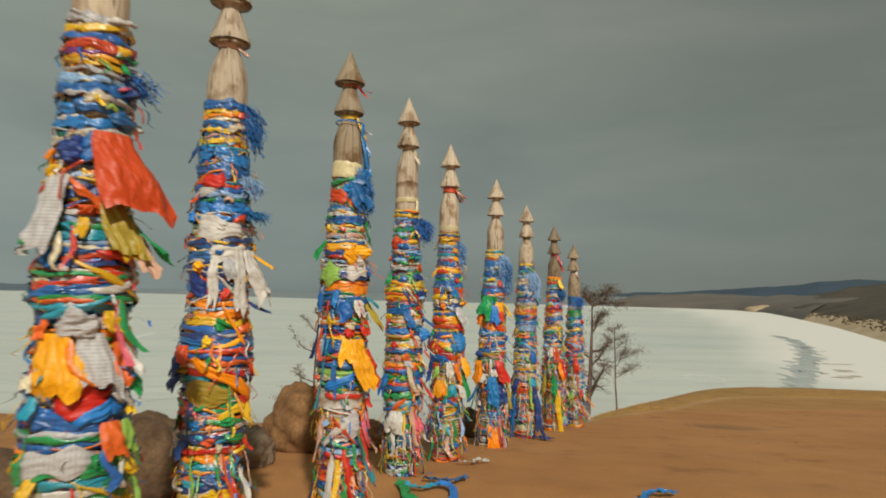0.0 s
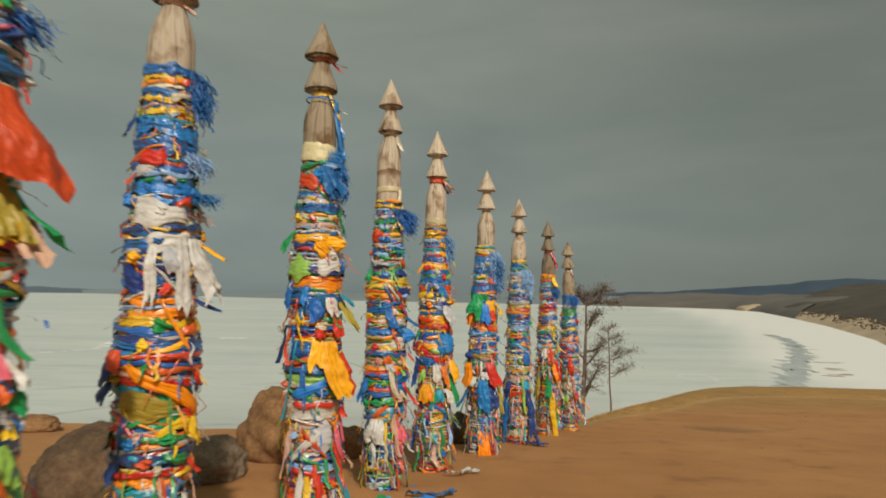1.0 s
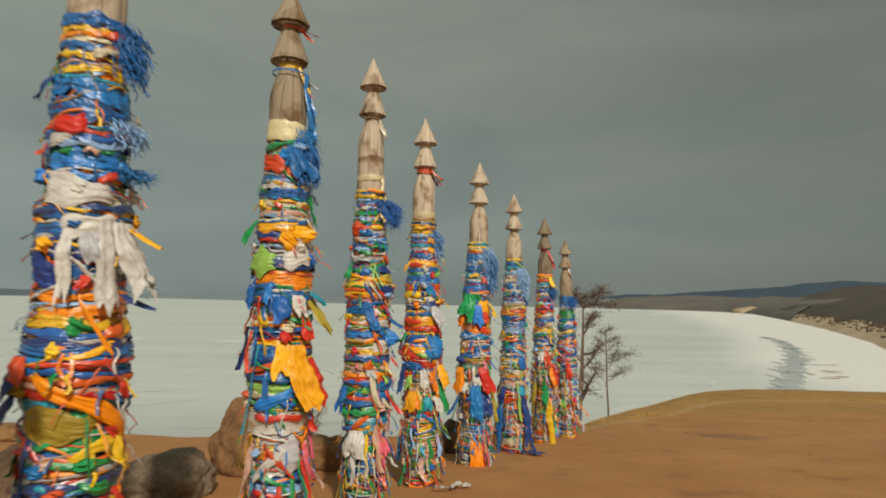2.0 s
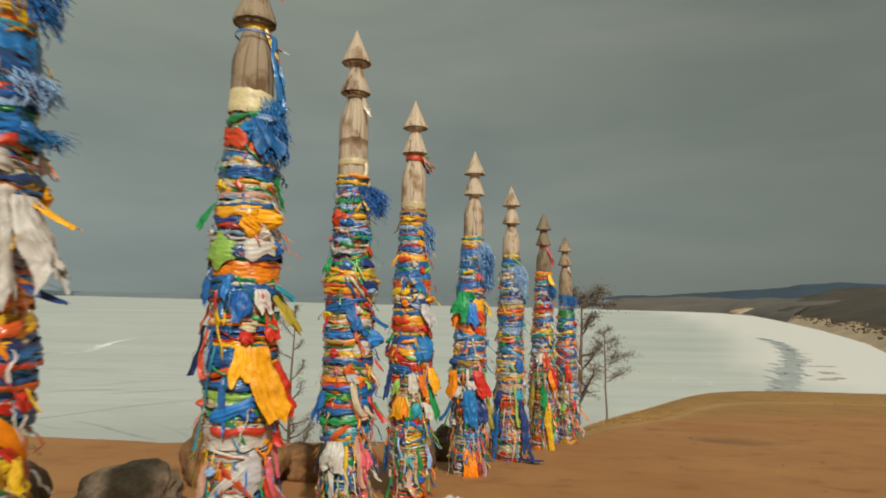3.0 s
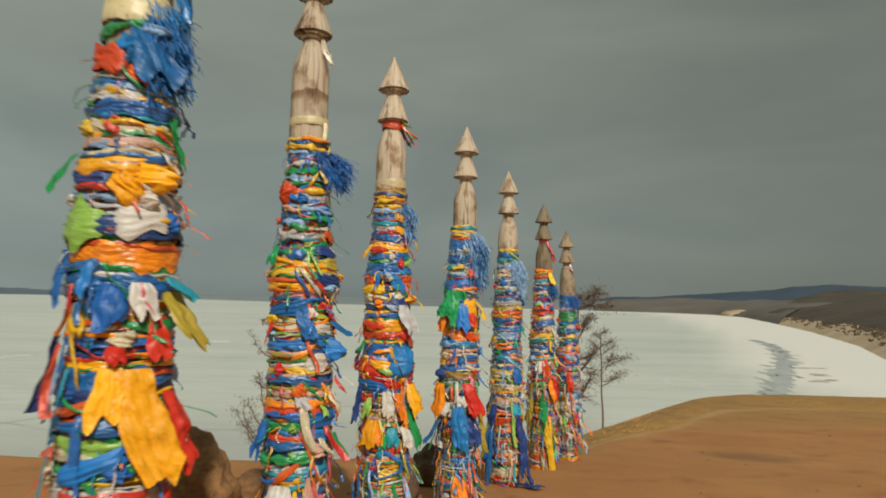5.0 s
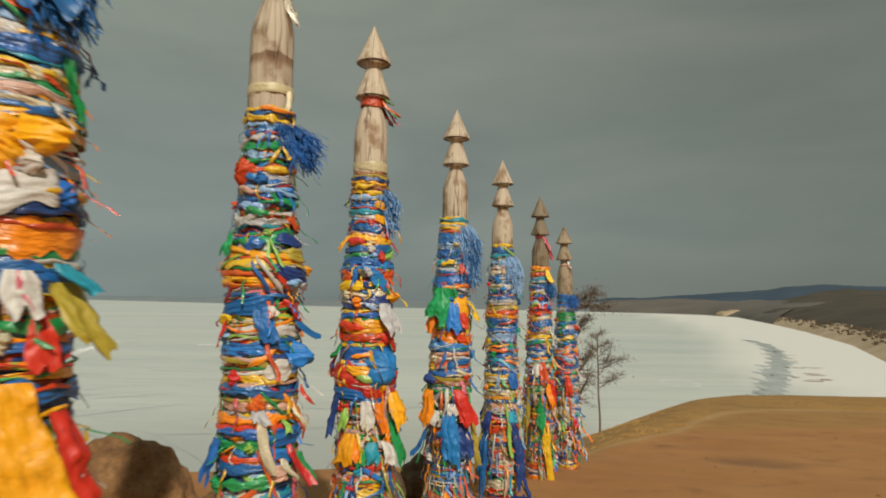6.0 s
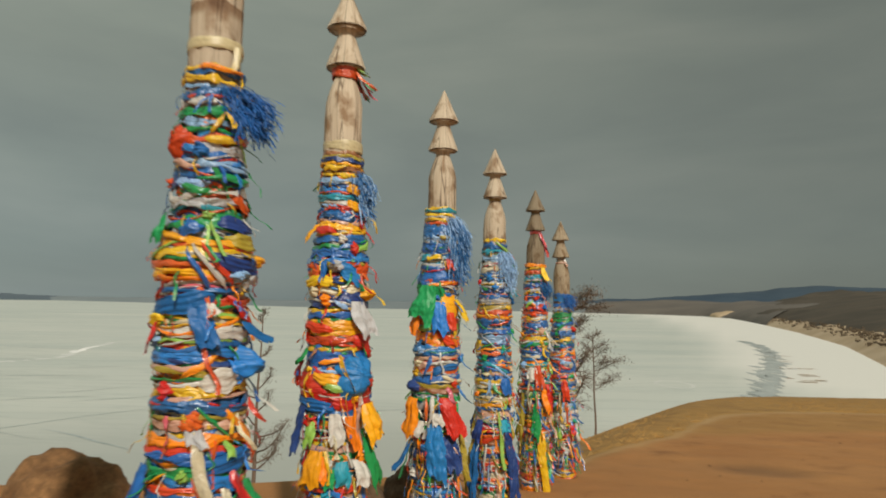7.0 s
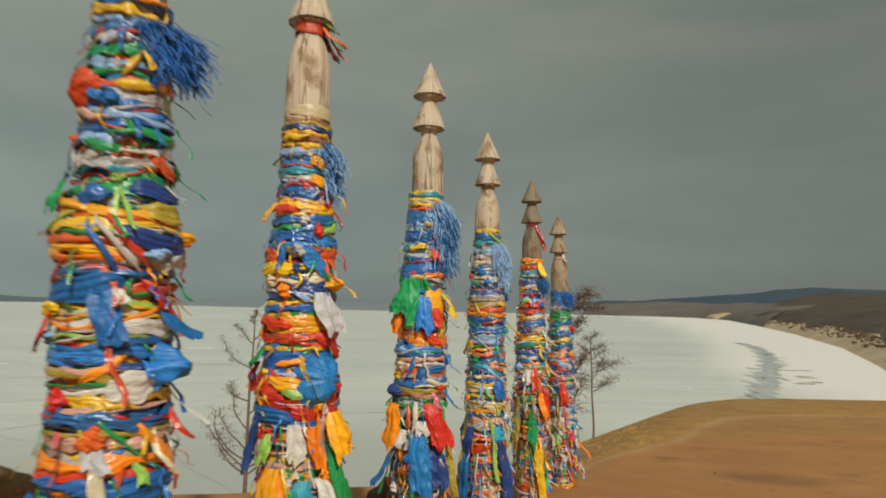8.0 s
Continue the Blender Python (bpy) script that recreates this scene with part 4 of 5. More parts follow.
# Where the poles stand, the height of the tip above the ground, the bare wood's length, thickness.
POLES = [(-0.85, 2.22, 3.25, 0.77, 0.88), (-0.912, 3.33, 3.333, 0.796, 1.02), (-0.545, 4.48, 3.29, 0.826, 1.02), (-0.31, 5.70, 3.37, 1.047, 0.98), (0.0, 6.62, 3.275, 0.93, 1.00),
         (0.478, 7.868, 3.29, 0.887, 1.03), (0.903, 8.982, 3.265, 0.846, 1.03), (1.401, 10.24, 3.27, 0.83, 1.02), (1.815, 11.175, 3.155, 0.91, 1.02)]

# Swellings of the wrapping: depth, spread, thickness.
BULGES = [[(.95, .10, .012), (1.38, .12, .014)], [(.33, .08, .010), (1.3, .15, .012)], [(.66, .08, .010), (1.0, .10, .008)], [(.72, .10, .026), (1.0, .2, .006)], [(.58, .06, .014), (1.18, .11, .016)],
          [(.54, .07, .014), (1.35, .12, .010)], [(.66, .06, .014)], [(.3, .06, .008)], [(.5, .08, .006)]]

# Wound bands that stand out: depth below the cloth's top, colour, width, slant.
BANDS = [[] for _ in range(9)]
BANDS[0] += [(.015, "S", .031, 0), (.054, "Y", .027, 0), (.083, "B", .023, 0), (.112, "V", .031, 0), (.138, "U", .018, 0), (.151, "A", .014, 0), (.169, "Y", .023, -.008), (.198, "S", .019, 0), (.229, "L", .031, -.005), (.261, "B", .031, 0), (.286, "S", .014, 0), (.328, "b", .027, 0), (.353, "W", .012, .006), (.375, "b", .035, 0), (.402, "W", .01, 0), (.422, "C", .027, 0), (.663, "W", .019, 0), (.718, "G", .023, 0), (.745, "T", .027, 0), (.772, "L", .019, 0)]
BANDS[0] += [(.785, "C", .013, 0), (.799, "B", .027, 0), (.822, "V", .015, 0), (.835, "D", .027, 0), (.858, "W", .019, 0), (.874, "G", .015, 0), (.888, "R", .019, 0), (.901, "V", .027, .004), (.924, "B", .046, 0), (.945, "G", .015, 0), (.957, "V", .013, 0), (.977, "T", .034, 0), (1.056, "O", .026, 0), (1.272, "S", .019, 0), (1.315, "B", .079, 0), (1.366, "S", .019, 0), (1.379, "G", .022, 0), (1.4, "B", .022, 0), (1.476, "G", .059, .013), (1.518, "T", .03, 0)]
BANDS[0] += [(1.544, "W", .022, 0), (1.6, "G", .1, .04), (1.72, "W", .06, .02), (1.82, "T", .06, .01)]
BANDS[1] += [(.024, "B", .048, -.007), (.063, "Y", .029, -.002), (.082, "O", .022, -.002), (.099, "C", .014, 0), (.128, "B", .026, -.007), (.164, "Y", .024, -.007), (.188, "p", .012, 0), (.214, "Y", .033, 0), (.242, "T", .017, 0), (.295, "b", .086, 0), (.335, "B", .038, 0), (.37, "B", .067, 0), (.438, "V", .019, -.005), (.426, "T", .012, 0), (.466, "B", .028, 0), (.493, "L", .021, 0), (.517, "G", .017, 0), (.551, "b", .057, 0), (.586, "W", .012, 0), (.609, "b", .033, 0)]
BANDS[1] += [(.727, "D", .024, 0), (.75, "B", .024, 0), (.772, "C", .019, 0), (.795, "B", .038, .005), (.83, "S", .023, 0), (.868, "D", .052, 0), (.919, "R", .023, 0), (.946, "B", .042, 0), (.99, "V", .028, 0), (1.023, "b", .033, 0), (1.039, "O", .037, 0), (1.067, "L", .014, 0), (1.094, "O", .037, 0), (1.133, "Y", .037, 0), (1.166, "B", .033, 0), (1.198, "D", .037, 0), (1.226, "B", .037, 0), (1.252, "b", .019, 0), (1.268, "R", .021, -.009), (1.296, "B", .023, 0)]
BANDS[1] += [(1.328, "V", .023, 0), (1.36, "p", .018, 0), (1.381, "R", .028, 0), (1.403, "T", .042, 0), (1.531, "G", .032, 0), (1.552, "V", .014, 0), (1.563, "G", .018, 0), (1.584, "W", .014, 0), (1.601, "V", .016, 0), (1.616, "G", .023, 0), (1.642, "O", .018, 0), (1.658, "S", .018, 0), (1.684, "D", .027, 0), (1.705, "T", .032, 0), (1.747, "Y", .018, .007), (1.755, "R", .027, 0)]
BANDS[2] += [(.055, "E", .109, 0), (.129, "G", .03, 0), (.284, "S", .03, 0), (.312, "B", .035, 0), (.337, "L", .026, 0), (.35, "Y", .019, 0), (.369, "W", .034, -.006), (.407, "B", .047, -.009), (.43, "T", .013, 0), (.445, "Y", .021, -.005), (.466, "C", .039, -.009), (.485, "G", .017, -.006), (.502, "A", .019, -.003), (.518, "p", .026, 0), (.535, "L", .017, 0), (.547, "C", .017, 0), (.558, "B", .017, 0), (.574, "A", .019, 0), (.591, "C", .019, 0), (.605, "A", .021, 0)]
BANDS[2] += [(.693, "L", .03, 0), (.712, "S", .017, 0), (.788, "D", .051, 0), (.839, "V", .013, 0), (.869, "O", .072, .004), (.912, "G", .025, 0), (.93, "W", .013, 0), (.948, "B", .034, 0), (.978, "B", .055, 0), (1.076, "V", .021, 0), (1.096, "C", .017, 0), (1.115, "O", .017, 0), (1.135, "B", .034, 0), (1.208, "A", .029, 0), (1.251, "B", .058, 0), (1.308, "D", .042, 0), (1.394, "B", .046, 0), (1.442, "l", .042, 0), (1.47, "C", .029, 0), (1.518, "G", .029, 0)]
BANDS[2] += [(1.623, "W", .107, 0), (1.86, "W", .05, .03)]
BANDS[3] += [(.008, "Y", .017, 0), (.022, "B", .029, 0), (.056, "Y", .027, -.002), (.078, "L", .015, 0), (.097, "B", .029, 0), (.117, "V", .012, 0), (.136, "W", .034, -.002), (.175, "G", .039, 0), (.213, "L", .029, 0), (.239, "G", .012, 0), (.275, "V", .029, 0), (.316, "S", .034, 0), (.344, "B", .024, 0), (.368, "L", .022, 0), (.398, "B", .034, -.007), (.429, "D", .029, 0), (.485, "W", .024, 0), (.515, "S", .034, 0), (.538, "T", .019, 0), (.577, "G", .043, .007)]
BANDS[3] += [(.66, "A", .038, .005), (.676, "V", .012, 0), (.696, "Y", .033, 0), (.724, "G", .014, 0), (.744, "V", .024, 0), (.778, "A", .029, 0), (.796, "O", .019, 0), (.823, "P", .012, 0), (.834, "B", .019, 0), (.879, "V", .024, 0), (.923, "l", .024, 0), (.946, "C", .024, 0), (.979, "W", .033, 0), (1.014, "l", .014, 0), (1.034, "B", .024, 0), (1.063, "b", .033, 0), (1.089, "D", .017, 0), (1.1, "p", .021, 0), (1.124, "o", .019, 0), (1.144, "G", .012, 0)]
BANDS[3] += [(1.159, "W", .024, 0), (1.189, "Y", .042, 0), (1.215, "p", .012, 0), (1.239, "B", .052, 0), (1.278, "o", .023, 0), (1.302, "p", .033, 0), (1.359, "O", .033, 0), (1.383, "R", .023, 0), (1.413, "B", .033, 0), (1.467, "G", .051, 0), (1.516, "R", .028, 0), (1.552, "B", .042, 0), (1.61, "G", .05, .01)]
BANDS[4] += [(.014, "K", .026, 0), (.034, "o", .02, 0), (.051, "D", .029, 0), (.074, "A", .017, 0), (.094, "K", .026, 0), (.131, "Y", .023, 0), (.159, "L", .028, 0), (.184, "B", .023, 0), (.212, "b", .034, 0), (.243, "T", .034, 0), (.277, "W", .02, 0), (.296, "L", .02, 0), (.34, "B", .057, -.009), (.374, "p", .017, 0), (.401, "A", .04, -.006), (.434, "Y", .017, 0), (.462, "B", .04, 0), (.503, "G", .028, -.003), (.538, "B", .039, 0), (.571, "b", .028, 0)]
BANDS[4] += [(.592, "o", .017, 0), (.722, "C", .045, 0), (.775, "D", .073, 0), (.828, "Y", .02, 0), (.849, "B", .028, 0), (.868, "G", .017, 0), (.894, "A", .045, 0), (.939, "A", .028, 0), (.97, "V", .033, 0), (.996, "R", .022, 0), (1.017, "Y", .017, 0), (1.069, "B", .1, 0), (1.121, "L", .017, 0), (1.173, "R", .072, 0), (1.263, "R", .094, -.006), (1.332, "B", .039, 0), (1.505, "p", .027, 0), (1.7, "R", .03, .01)]
BANDS[5] += [(.011, "Y", .022, 0), (.033, "T", .026, 0), (.059, "Y", .019, 0), (.081, "S", .022, 0), (.103, "Y", .022, 0), (.122, "V", .019, 0), (.181, "B", .089, 0), (.235, "L", .045, 0), (.279, "B", .052, 0), (.326, "B", .044, 0), (.366, "L", .037, 0), (.424, "S", .026, 0), (.446, "B", .044, 0), (.503, "B", .089, 0), (.546, "V", .026, 0), (.567, "W", .029, 0), (.737, "L", .037, 0), (.825, "R", .037, 0), (.86, "l", .037, 0), (.94, "O", .08, 0)]
BANDS[5] += [(1.016, "b", .051, 0), (1.051, "B", .022, 0), (1.079, "p", .033, 0), (1.113, "W", .022, 0), (1.154, "V", .044, 0), (1.182, "S", .029, 0), (1.209, "B", .044, 0), (1.264, "o", .029, 0), (1.291, "K", .036, 0), (1.359, "G", .036, 0), (1.63, "R", .05, 0), (1.731, "D", .072, 0)]
BANDS[6] += [(.006, "Y", .028, 0), (.063, "B", .057, 0), (.109, "T", .038, 0), (.179, "L", .066, 0), (.226, "W", .033, 0), (.272, "C", .038, 0), (.332, "B", .056, 0), (.396, "W", .023, 0), (.424, "S", .023, 0), (.465, "D", .038, 0), (.506, "B", .038, 0), (.547, "S", .047, 0), (.606, "o", .037, 0), (.651, "V", .037, 0), (.688, "A", .028, 0), (.742, "B", .065, 0), (.818, "B", .047, 0), (.885, "L", .093, 0), (.966, "A", .023, 0), (1.01, "V", .037, 0)]
BANDS[6] += [(1.064, "B", .046, 0), (1.108, "T", .023, 0), (1.152, "D", .028, 0), (1.187, "p", .019, 0), (1.218, "B", .023, 0), (1.258, "Y", .056, 0), (1.302, "C", .023, 0), (1.337, "Y", .032, 0), (1.394, "C", .042, 0), (1.447, "A", .032, 0), (1.49, "B", .028, 0), (1.547, "p", .083, 0), (1.656, "R", .046, 0), (1.721, "V", .037, 0), (1.778, "K", .037, 0), (1.83, "V", .032, 0), (1.877, "D", .027, 0), (1.921, "K", .027, 0), (1.959, "G", .023, 0), (2.002, "R", .018, 0)]
BANDS[6] += [(2.046, "C", .055, 0), (2.08, "V", .03, .004), (2.15, "R", .05, .004), (2.25, "C", .1, .002)]
BANDS[7] += [(.02, "O", .03, .006), (.05, "Y", .02, .004), (.1, "V", .05, .01), (.15, "T", .035, .006), (.185, "W", .022, .01), (.24, "B", .05, .006), (.3, "S", .03, .006), (.36, "B", .06, .006), (.43, "L", .04, .006), (.48, "R", .04, .006), (.54, "V", .03, .008), (.6, "Y", .035, .008), (.68, "B", .07, .006), (.75, "D", .03, .006), (.82, "Y", .035, .006), (.88, "G", .05, .01), (.96, "B", .05, .006), (1.02, "b", .05, .01), (1.1, "T", .04, .01)]
BANDS[8] += [(.03, "B", .05, .006), (.08, "b", .05, .004), (.14, "B", .05, .006), (.2, "L", .03, .004), (.27, "G", .05, .01), (.33, "G", .03, .006), (.38, "B", .04, .006), (.44, "W", .025, .006), (.5, "B", .05, .006), (.58, "Y", .03, .006), (.65, "B", .05, .004), (.74, "O", .05, .006), (.81, "V", .07, .006), (.88, "B", .035, .006), (.95, "B", .05, .01), (1.02, "R", .03, .01), (1.12, "B", .05, .01), (1.48, "W", .09, .006), (1.72, "R", .04, .01)]

# Larger cloths: depth, turn from the front (right is plus), colour, width, length, wind.
CLOTHS = [[] for _ in range(9)]
CLOTHS[0] += [(.284, .28, "Y", .039, .041, .003), (.443, -.33, "D", .112, .078, -.009), (.104, .81, "Y", .035, .03, .023), (.162, .84, "G", .039, .042, .014), (.162, 1.06, "W", .027, .03, .025), (.241, 1.06, "D", .047, .036, .024), (.405, .70, "V", .25, .27, .085), (.627, .62, "o", .13, .20, .065), (.699, .80, "Y", .10, .13, .045), (.676, 1.1, "p", .084, .193, .06), (.666, 1.15, "G", .06, .170, .10), (.558, -.48, "w", .1, .235, -.041), (.611, -.82, "G", .035, .164, -.022), (.613, -.45, "G", .038, .108, -.002), (.793, -.54, "B", .08, .057, -.007)]
CLOTHS[0] += [(.691, .1, "Y", .031, .063, 0), (.982, .1, "w", .11, .095, .017), (.986, .69, "Y", .061, .073, .014), (1.013, -.54, "V", .049, .061, -.007), (1.056, -.32, "A", .147, .189, .034), (1.056, .38, "w", .117, .177, .039), (1.06, .94, "V", .072, .149, .01), (1.23, .28, "R", .158, .063, 0), (1.223, .89, "w", .06, .066, .012), (1.177, 1.1, "G", .053, .084, .014), (1.255, 1.1, "Y", .034, .063, .007), (1.102, 1.1, "W", .041, .092, .024), (1.177, -.59, "C", .038, .052, -.007), (1.246, -.6, "T", .052, .076, -.013), (1.335, .73, "V", .075, .117, .017)]
CLOTHS[0] += [(1.335, 1.1, "l", .067, .107, .003), (1.41, -.12, "w", .209, .073, -.03), (1.47, 1.02, "Y", .041, .049, .007), (1.489, -.52, "Y", .048, .057, -.02), (1.64, -1, "Y", .07, .1, 0)]
CLOTHS[1] += [(.242, -1.1, "D", .053, .093, -.013), (.391, -.38, "R", .138, .065, 0), (.495, -.88, "V", .038, .045, -.011), (.621, -.03, "W", .246, .094, -.013), (.754, .32, "W", .198, .085, -.025), (.803, -.17, "W", .047, .243, 0), (.763, .51, "W", .08, .316, .019), (.769, .92, "W", .115, .29, .085), (.843, 1.1, "W", .055, .167, .095), (.811, .23, "S", .066, .111, .021), (.775, 1.15, "A", .075, .10, .085), (.837, -.66, "A", .056, .038, -.004), (1.03, 1.1, "D", .06, .07, .09), (.963, .21, "R", .037, .049, 0), (1.105, .12, "G", .07, .065, 0)]
CLOTHS[1] += [(1.244, -.88, "V", .065, .087, .006), (1.281, -1.1, "D", .07, .112, -.015), (1.338, -1.03, "o", .06, .042, -.021), (1.37, -1.09, "D", .088, .1, -.025), (1.431, -.15, "o", .221, .089, -.01), (1.341, 1, "R", .042, .06, .01), (1.53, 1.1, "Y", .055, .117, .01), (1.714, 1.1, "R", .037, .07, .021), (1.705, -.95, "D", .046, .088, -.012)]
CLOTHS[2] += [(.143, .26, "B", .13, .179, .072), (.167, -.12, "b", .1, .092, .045), (.125, .43, "L", .087, .035, .059), (.442, -1.1, "Y", .069, .051, 0), (.408, 1.1, "G", .043, .171, .006), (.549, -1.1, "G", .06, .136, -.044), (.607, .16, "A", .096, .1, -.035), (.599, .58, "A", .096, .063, .077), (.719, -.79, "l", .166, .121, -.025), (.719, .37, "W", .162, .089, .05), (.855, -1.1, "B", .047, .157, -.008), (.892, -.42, "b", .038, .099, -.006), (.953, .44, "W", .08, .108, .025), (.934, 1, "T", .076, .083, .061), (.979, 1.1, "o", .12, .19, .085)]
CLOTHS[2] += [(.958, -.01, "B", .097, .128, -.013), (1.039, -.64, "Y", .055, .077, .009), (1.144, .11, "R", .05, .053, -.008), (1.057, .71, "R", .059, .139, .019), (1.208, .06, "A", .096, .154, .008), (1.214, .36, "A", .126, .323, .079), (1.291, 1.1, "R", .07, .236, .055), (1.568, 1.1, "R", .06, .115, .03), (1.72, .3, "S", .14, .14, 0)]
CLOTHS[3] += [(.251, -.85, "V", .097, .085, -.013), (.549, -1.1, "G", .058, .113, -.011), (.879, .02, "B", .066, .162, .034), (.879, .24, "W", .028, .047, .011), (.942, -1, "R", .033, .112, -.006), (.944, 1.1, "B", .076, .086, .073), (1.047, 1.1, "b", .099, .097, .064), (1.118, .52, "W", .146, .06, .049), (1.262, -.01, "V", .075, .055, .011), (1.305, .01, "S", .052, .066, .019), (1.358, .64, "l", .033, .058, .011), (1.436, -1.1, "B", .098, .17, -.027), (1.554, .61, "p", .07, .069, .01), (1.74, -.5, "W", .15, .2, 0), (1.8, .6, "P", .1, .12, .04)]
CLOTHS[4] += [(.386, -1.1, "A", .045, .091, -.018), (.442, .07, "W", .045, .041, .013), (.58, -.46, "B", .034, .094, -.005), (.595, .6, "V", .135, .075, .096), (.716, 1.1, "A", .084, .05, .04), (.779, .64, "S", .118, .186, .045), (1.015, -1.1, "G", .05, .081, -.023), (1.056, .51, "b", .178, .174, .045), (1.27, -1.1, "D", .072, .258, -.03), (1.327, -.01, "W", .072, .153, .012), (1.343, .4, "O", .066, .159, .025), (1.333, 1.1, "W", .11, .121, .035), (1.291, 1.1, "A", .144, .198, .06), (1.413, 1.1, "G", .094, .291, .035), (1.371, -.71, "l", .066, .117, -.012)]
CLOTHS[4] += [(1.348, -.84, "R", .072, .051, 0), (1.508, -.53, "A", .104, .149, -.015), (1.531, -.28, "O", .055, .113, 0), (1.539, .97, "O", .077, .052, 0), (1.556, .73, "W", .077, .132, .037), (1.557, .21, "T", .071, .128, .01), (1.593, -.04, "G", .055, .088, 0)]
CLOTHS[5] += [(.379, .49, "R", .074, .078, .02), (.564, -1.1, "G", .155, .14, -.033), (.568, -.54, "G", .192, .264, -.043), (.589, -.17, "G", .133, .085, .027), (.668, -1.1, "D", .073, .091, -.007), (.651, .46, "A", .169, .135, .033), (.664, 1.01, "Y", .088, .173, .053), (.684, .02, "b", .096, .221, .017), (.754, .54, "R", .073, .123, .01), (.74, -1.1, "O", .088, .164, -.013), (1.244, -1.1, "D", .094, .071, -.033), (1.353, -1.1, "O", .159, .259, -.007), (1.34, .38, "R", .13, .269, .091), (1.444, .1, "W", .072, .086, .033), (1.502, -.58, "W", .079, .105, -.016)]
CLOTHS[5] += [(1.512, -0, "b", .13, .387, .032), (1.632, -1.1, "B", .065, .234, -.091), (1.632, -1.1, "Y", .043, .087, -.019), (1.6, .53, "D", .13, .249, .042), (2.1, .1, "O", .12, .3, .03)]
CLOTHS[6] += [(.896, -1.1, "Y", .13, .117, -.05), (1.22, .65, "B", .102, .131, -.008), (1.572, .65, "T", .101, .109, 0), (1.581, -.71, "D", .092, .161, -.021), (1.55, -1.2, "o", .07, .7, -.05), (1.55, .75, "D", .08, .65, .06), (1.9, 1, "D", .07, .55, .12), (1.6, -.8, "B", .08, .7, -.05)]
CLOTHS[7] += [(.05, .8, "Y", .08, .14, .03), (1.12, 0, "W", .1, .14, 0), (1.1, .3, "V", .08, .22, .02), (1.35, .7, "O", .08, .25, .03), (1.4, -.7, "o", .07, .5, 0), (1.8, .5, "Y", .09, .6, .05), (1.3, .95, "R", .06, .3, .02), (1.5, .2, "G", .08, .35, 0)]
CLOTHS[8] += [(1.05, .3, "R", .08, .24, .01), (.8, -.9, "B", .06, .7, -.02), (1.45, 0, "W", .16, .12, 0), (1.58, .8, "R", .08, .12, .02), (1, -.7, "R", .05, .6, 0), (1.62, -.2, "l", .09, .14, 0)]
# Frayed blue bunches: depth, turn, colour, length, strips, wind.
TASSELS = []
TASSELS.append([(.17, 1.25, "B", .10, 12, .09)])
TASSELS.append([(.0, 1.2, "B", .26, 30, .06), (.38, 1.2, "L", .12, 18, .05), (.56, 1.1, "b", .06, 14, .10)])
TASSELS.append([(.08, .80, "B", .28, 50, .06), (.02, 1.25, "b", .16, 14, .02)])
TASSELS.append([(.06, 1.0, "B", .22, 60, .13)])
TASSELS.append([(.10, 1.1, "B", .28, 14, .05), (.10, 1.1, "L", .28, 12, .05)])
TASSELS.append([(.08, 1.0, "B", .46, 50, .085), (.05, 1.0, "L", .44, 40, .075)])
TASSELS.append([(.10, 1.0, "L", .36, 56, .065)])
TASSELS.append([(.20, 1.0, "B", .2, 24, .05)])
TASSELS.append([(.02, 1.0, "B", .2, 26, .06)])
# Ribbons tied on the bare wood: metres below the tip, colours, radius there, width, ends, wind, length of the ends.
TIES = []
TIES.append([])
TIES.append([(.485, "p", .053, .03, 2, .03, .06)])
TIES.append([(.49, "YVpW", .055, .035, 6, .05, .16), (.265, "R", .048, .012, 2, .08, .08), (.53, "b", .092, .012, 6, .03, .34)])
TIES.append([(.485, "CW", .053, .02, 3, .04, .14), (.954, "E", .0985, .046, 1, -.02, .14)])
TIES.append([(.488, "VGPV", .066, .075, 9, .09, .15), (.47, "l", .06, .014, 3, .06, .05), (.897, "E", .0995, .062, 0, 0, .1)])
TIES.append([(.255, "C", .048, .01, 0, 0, .1)])
TIES.append([(.485, "o", .053, .015, 0, 0, .1)])
TIES.append([(.488, "PRP", .056, .035, 8, .06, .24)])
TIES.append([(.485, "W", .053, .012, 1, .02, .06), (.53, "p", .07, .02, 1, .02, .06)])
# Slanting sashes: depth, turn, span, colour, width, slant.
SASHES = [[] for _ in range(9)]
SASHES[0] += [(.322, .05, 1.08, "B", .035, .014), (.302, .2, .83, "C", .035, -.019), (.324, .55, .55, "l", .017, -.023), (.35, 1.14, 1.25, "B", .039, .008), (.451, .26, .9, "B", .077, -.037), (.132, 1.17, 1.19, "G", .016, -.025), (.231, 1.21, 1.11, "P", .014, -.035), (.01, 1.07, 1.42, "W", .016, -.028), (.616, .14, .96, "V", .035, .122), (.978, -.03, 1.64, "T", .019, -.08), (1.306, .48, .84, "b", .041, -.045)]
SASHES[1] += [(.064, 1.04, 1.28, "V", .029, -.021), (.043, 1.57, .09, "Y", .022, .016), (.141, .51, .9, "C", .034, -.022), (.127, 1.03, 1.32, "K", .029, -.009), (.16, 1.33, .64, "R", .022, -.022), (.402, 1.32, .65, "R", .019, -.022), (.445, 1.32, .65, "R", .019, .019), (.516, .21, .47, "p", .017, -.012), (.562, 1.28, .69, "b", .033, .013), (.605, .63, .58, "R", .028, -.024), (.734, .04, .6, "Y", .014, .004), (.946, .21, .86, "W", .019, .144), (.95, -.71, .72, "D", .08, .043), (1.143, .45, .86, "O", .033, .249), (1.158, .85, .6, "V", .033, -.045)]
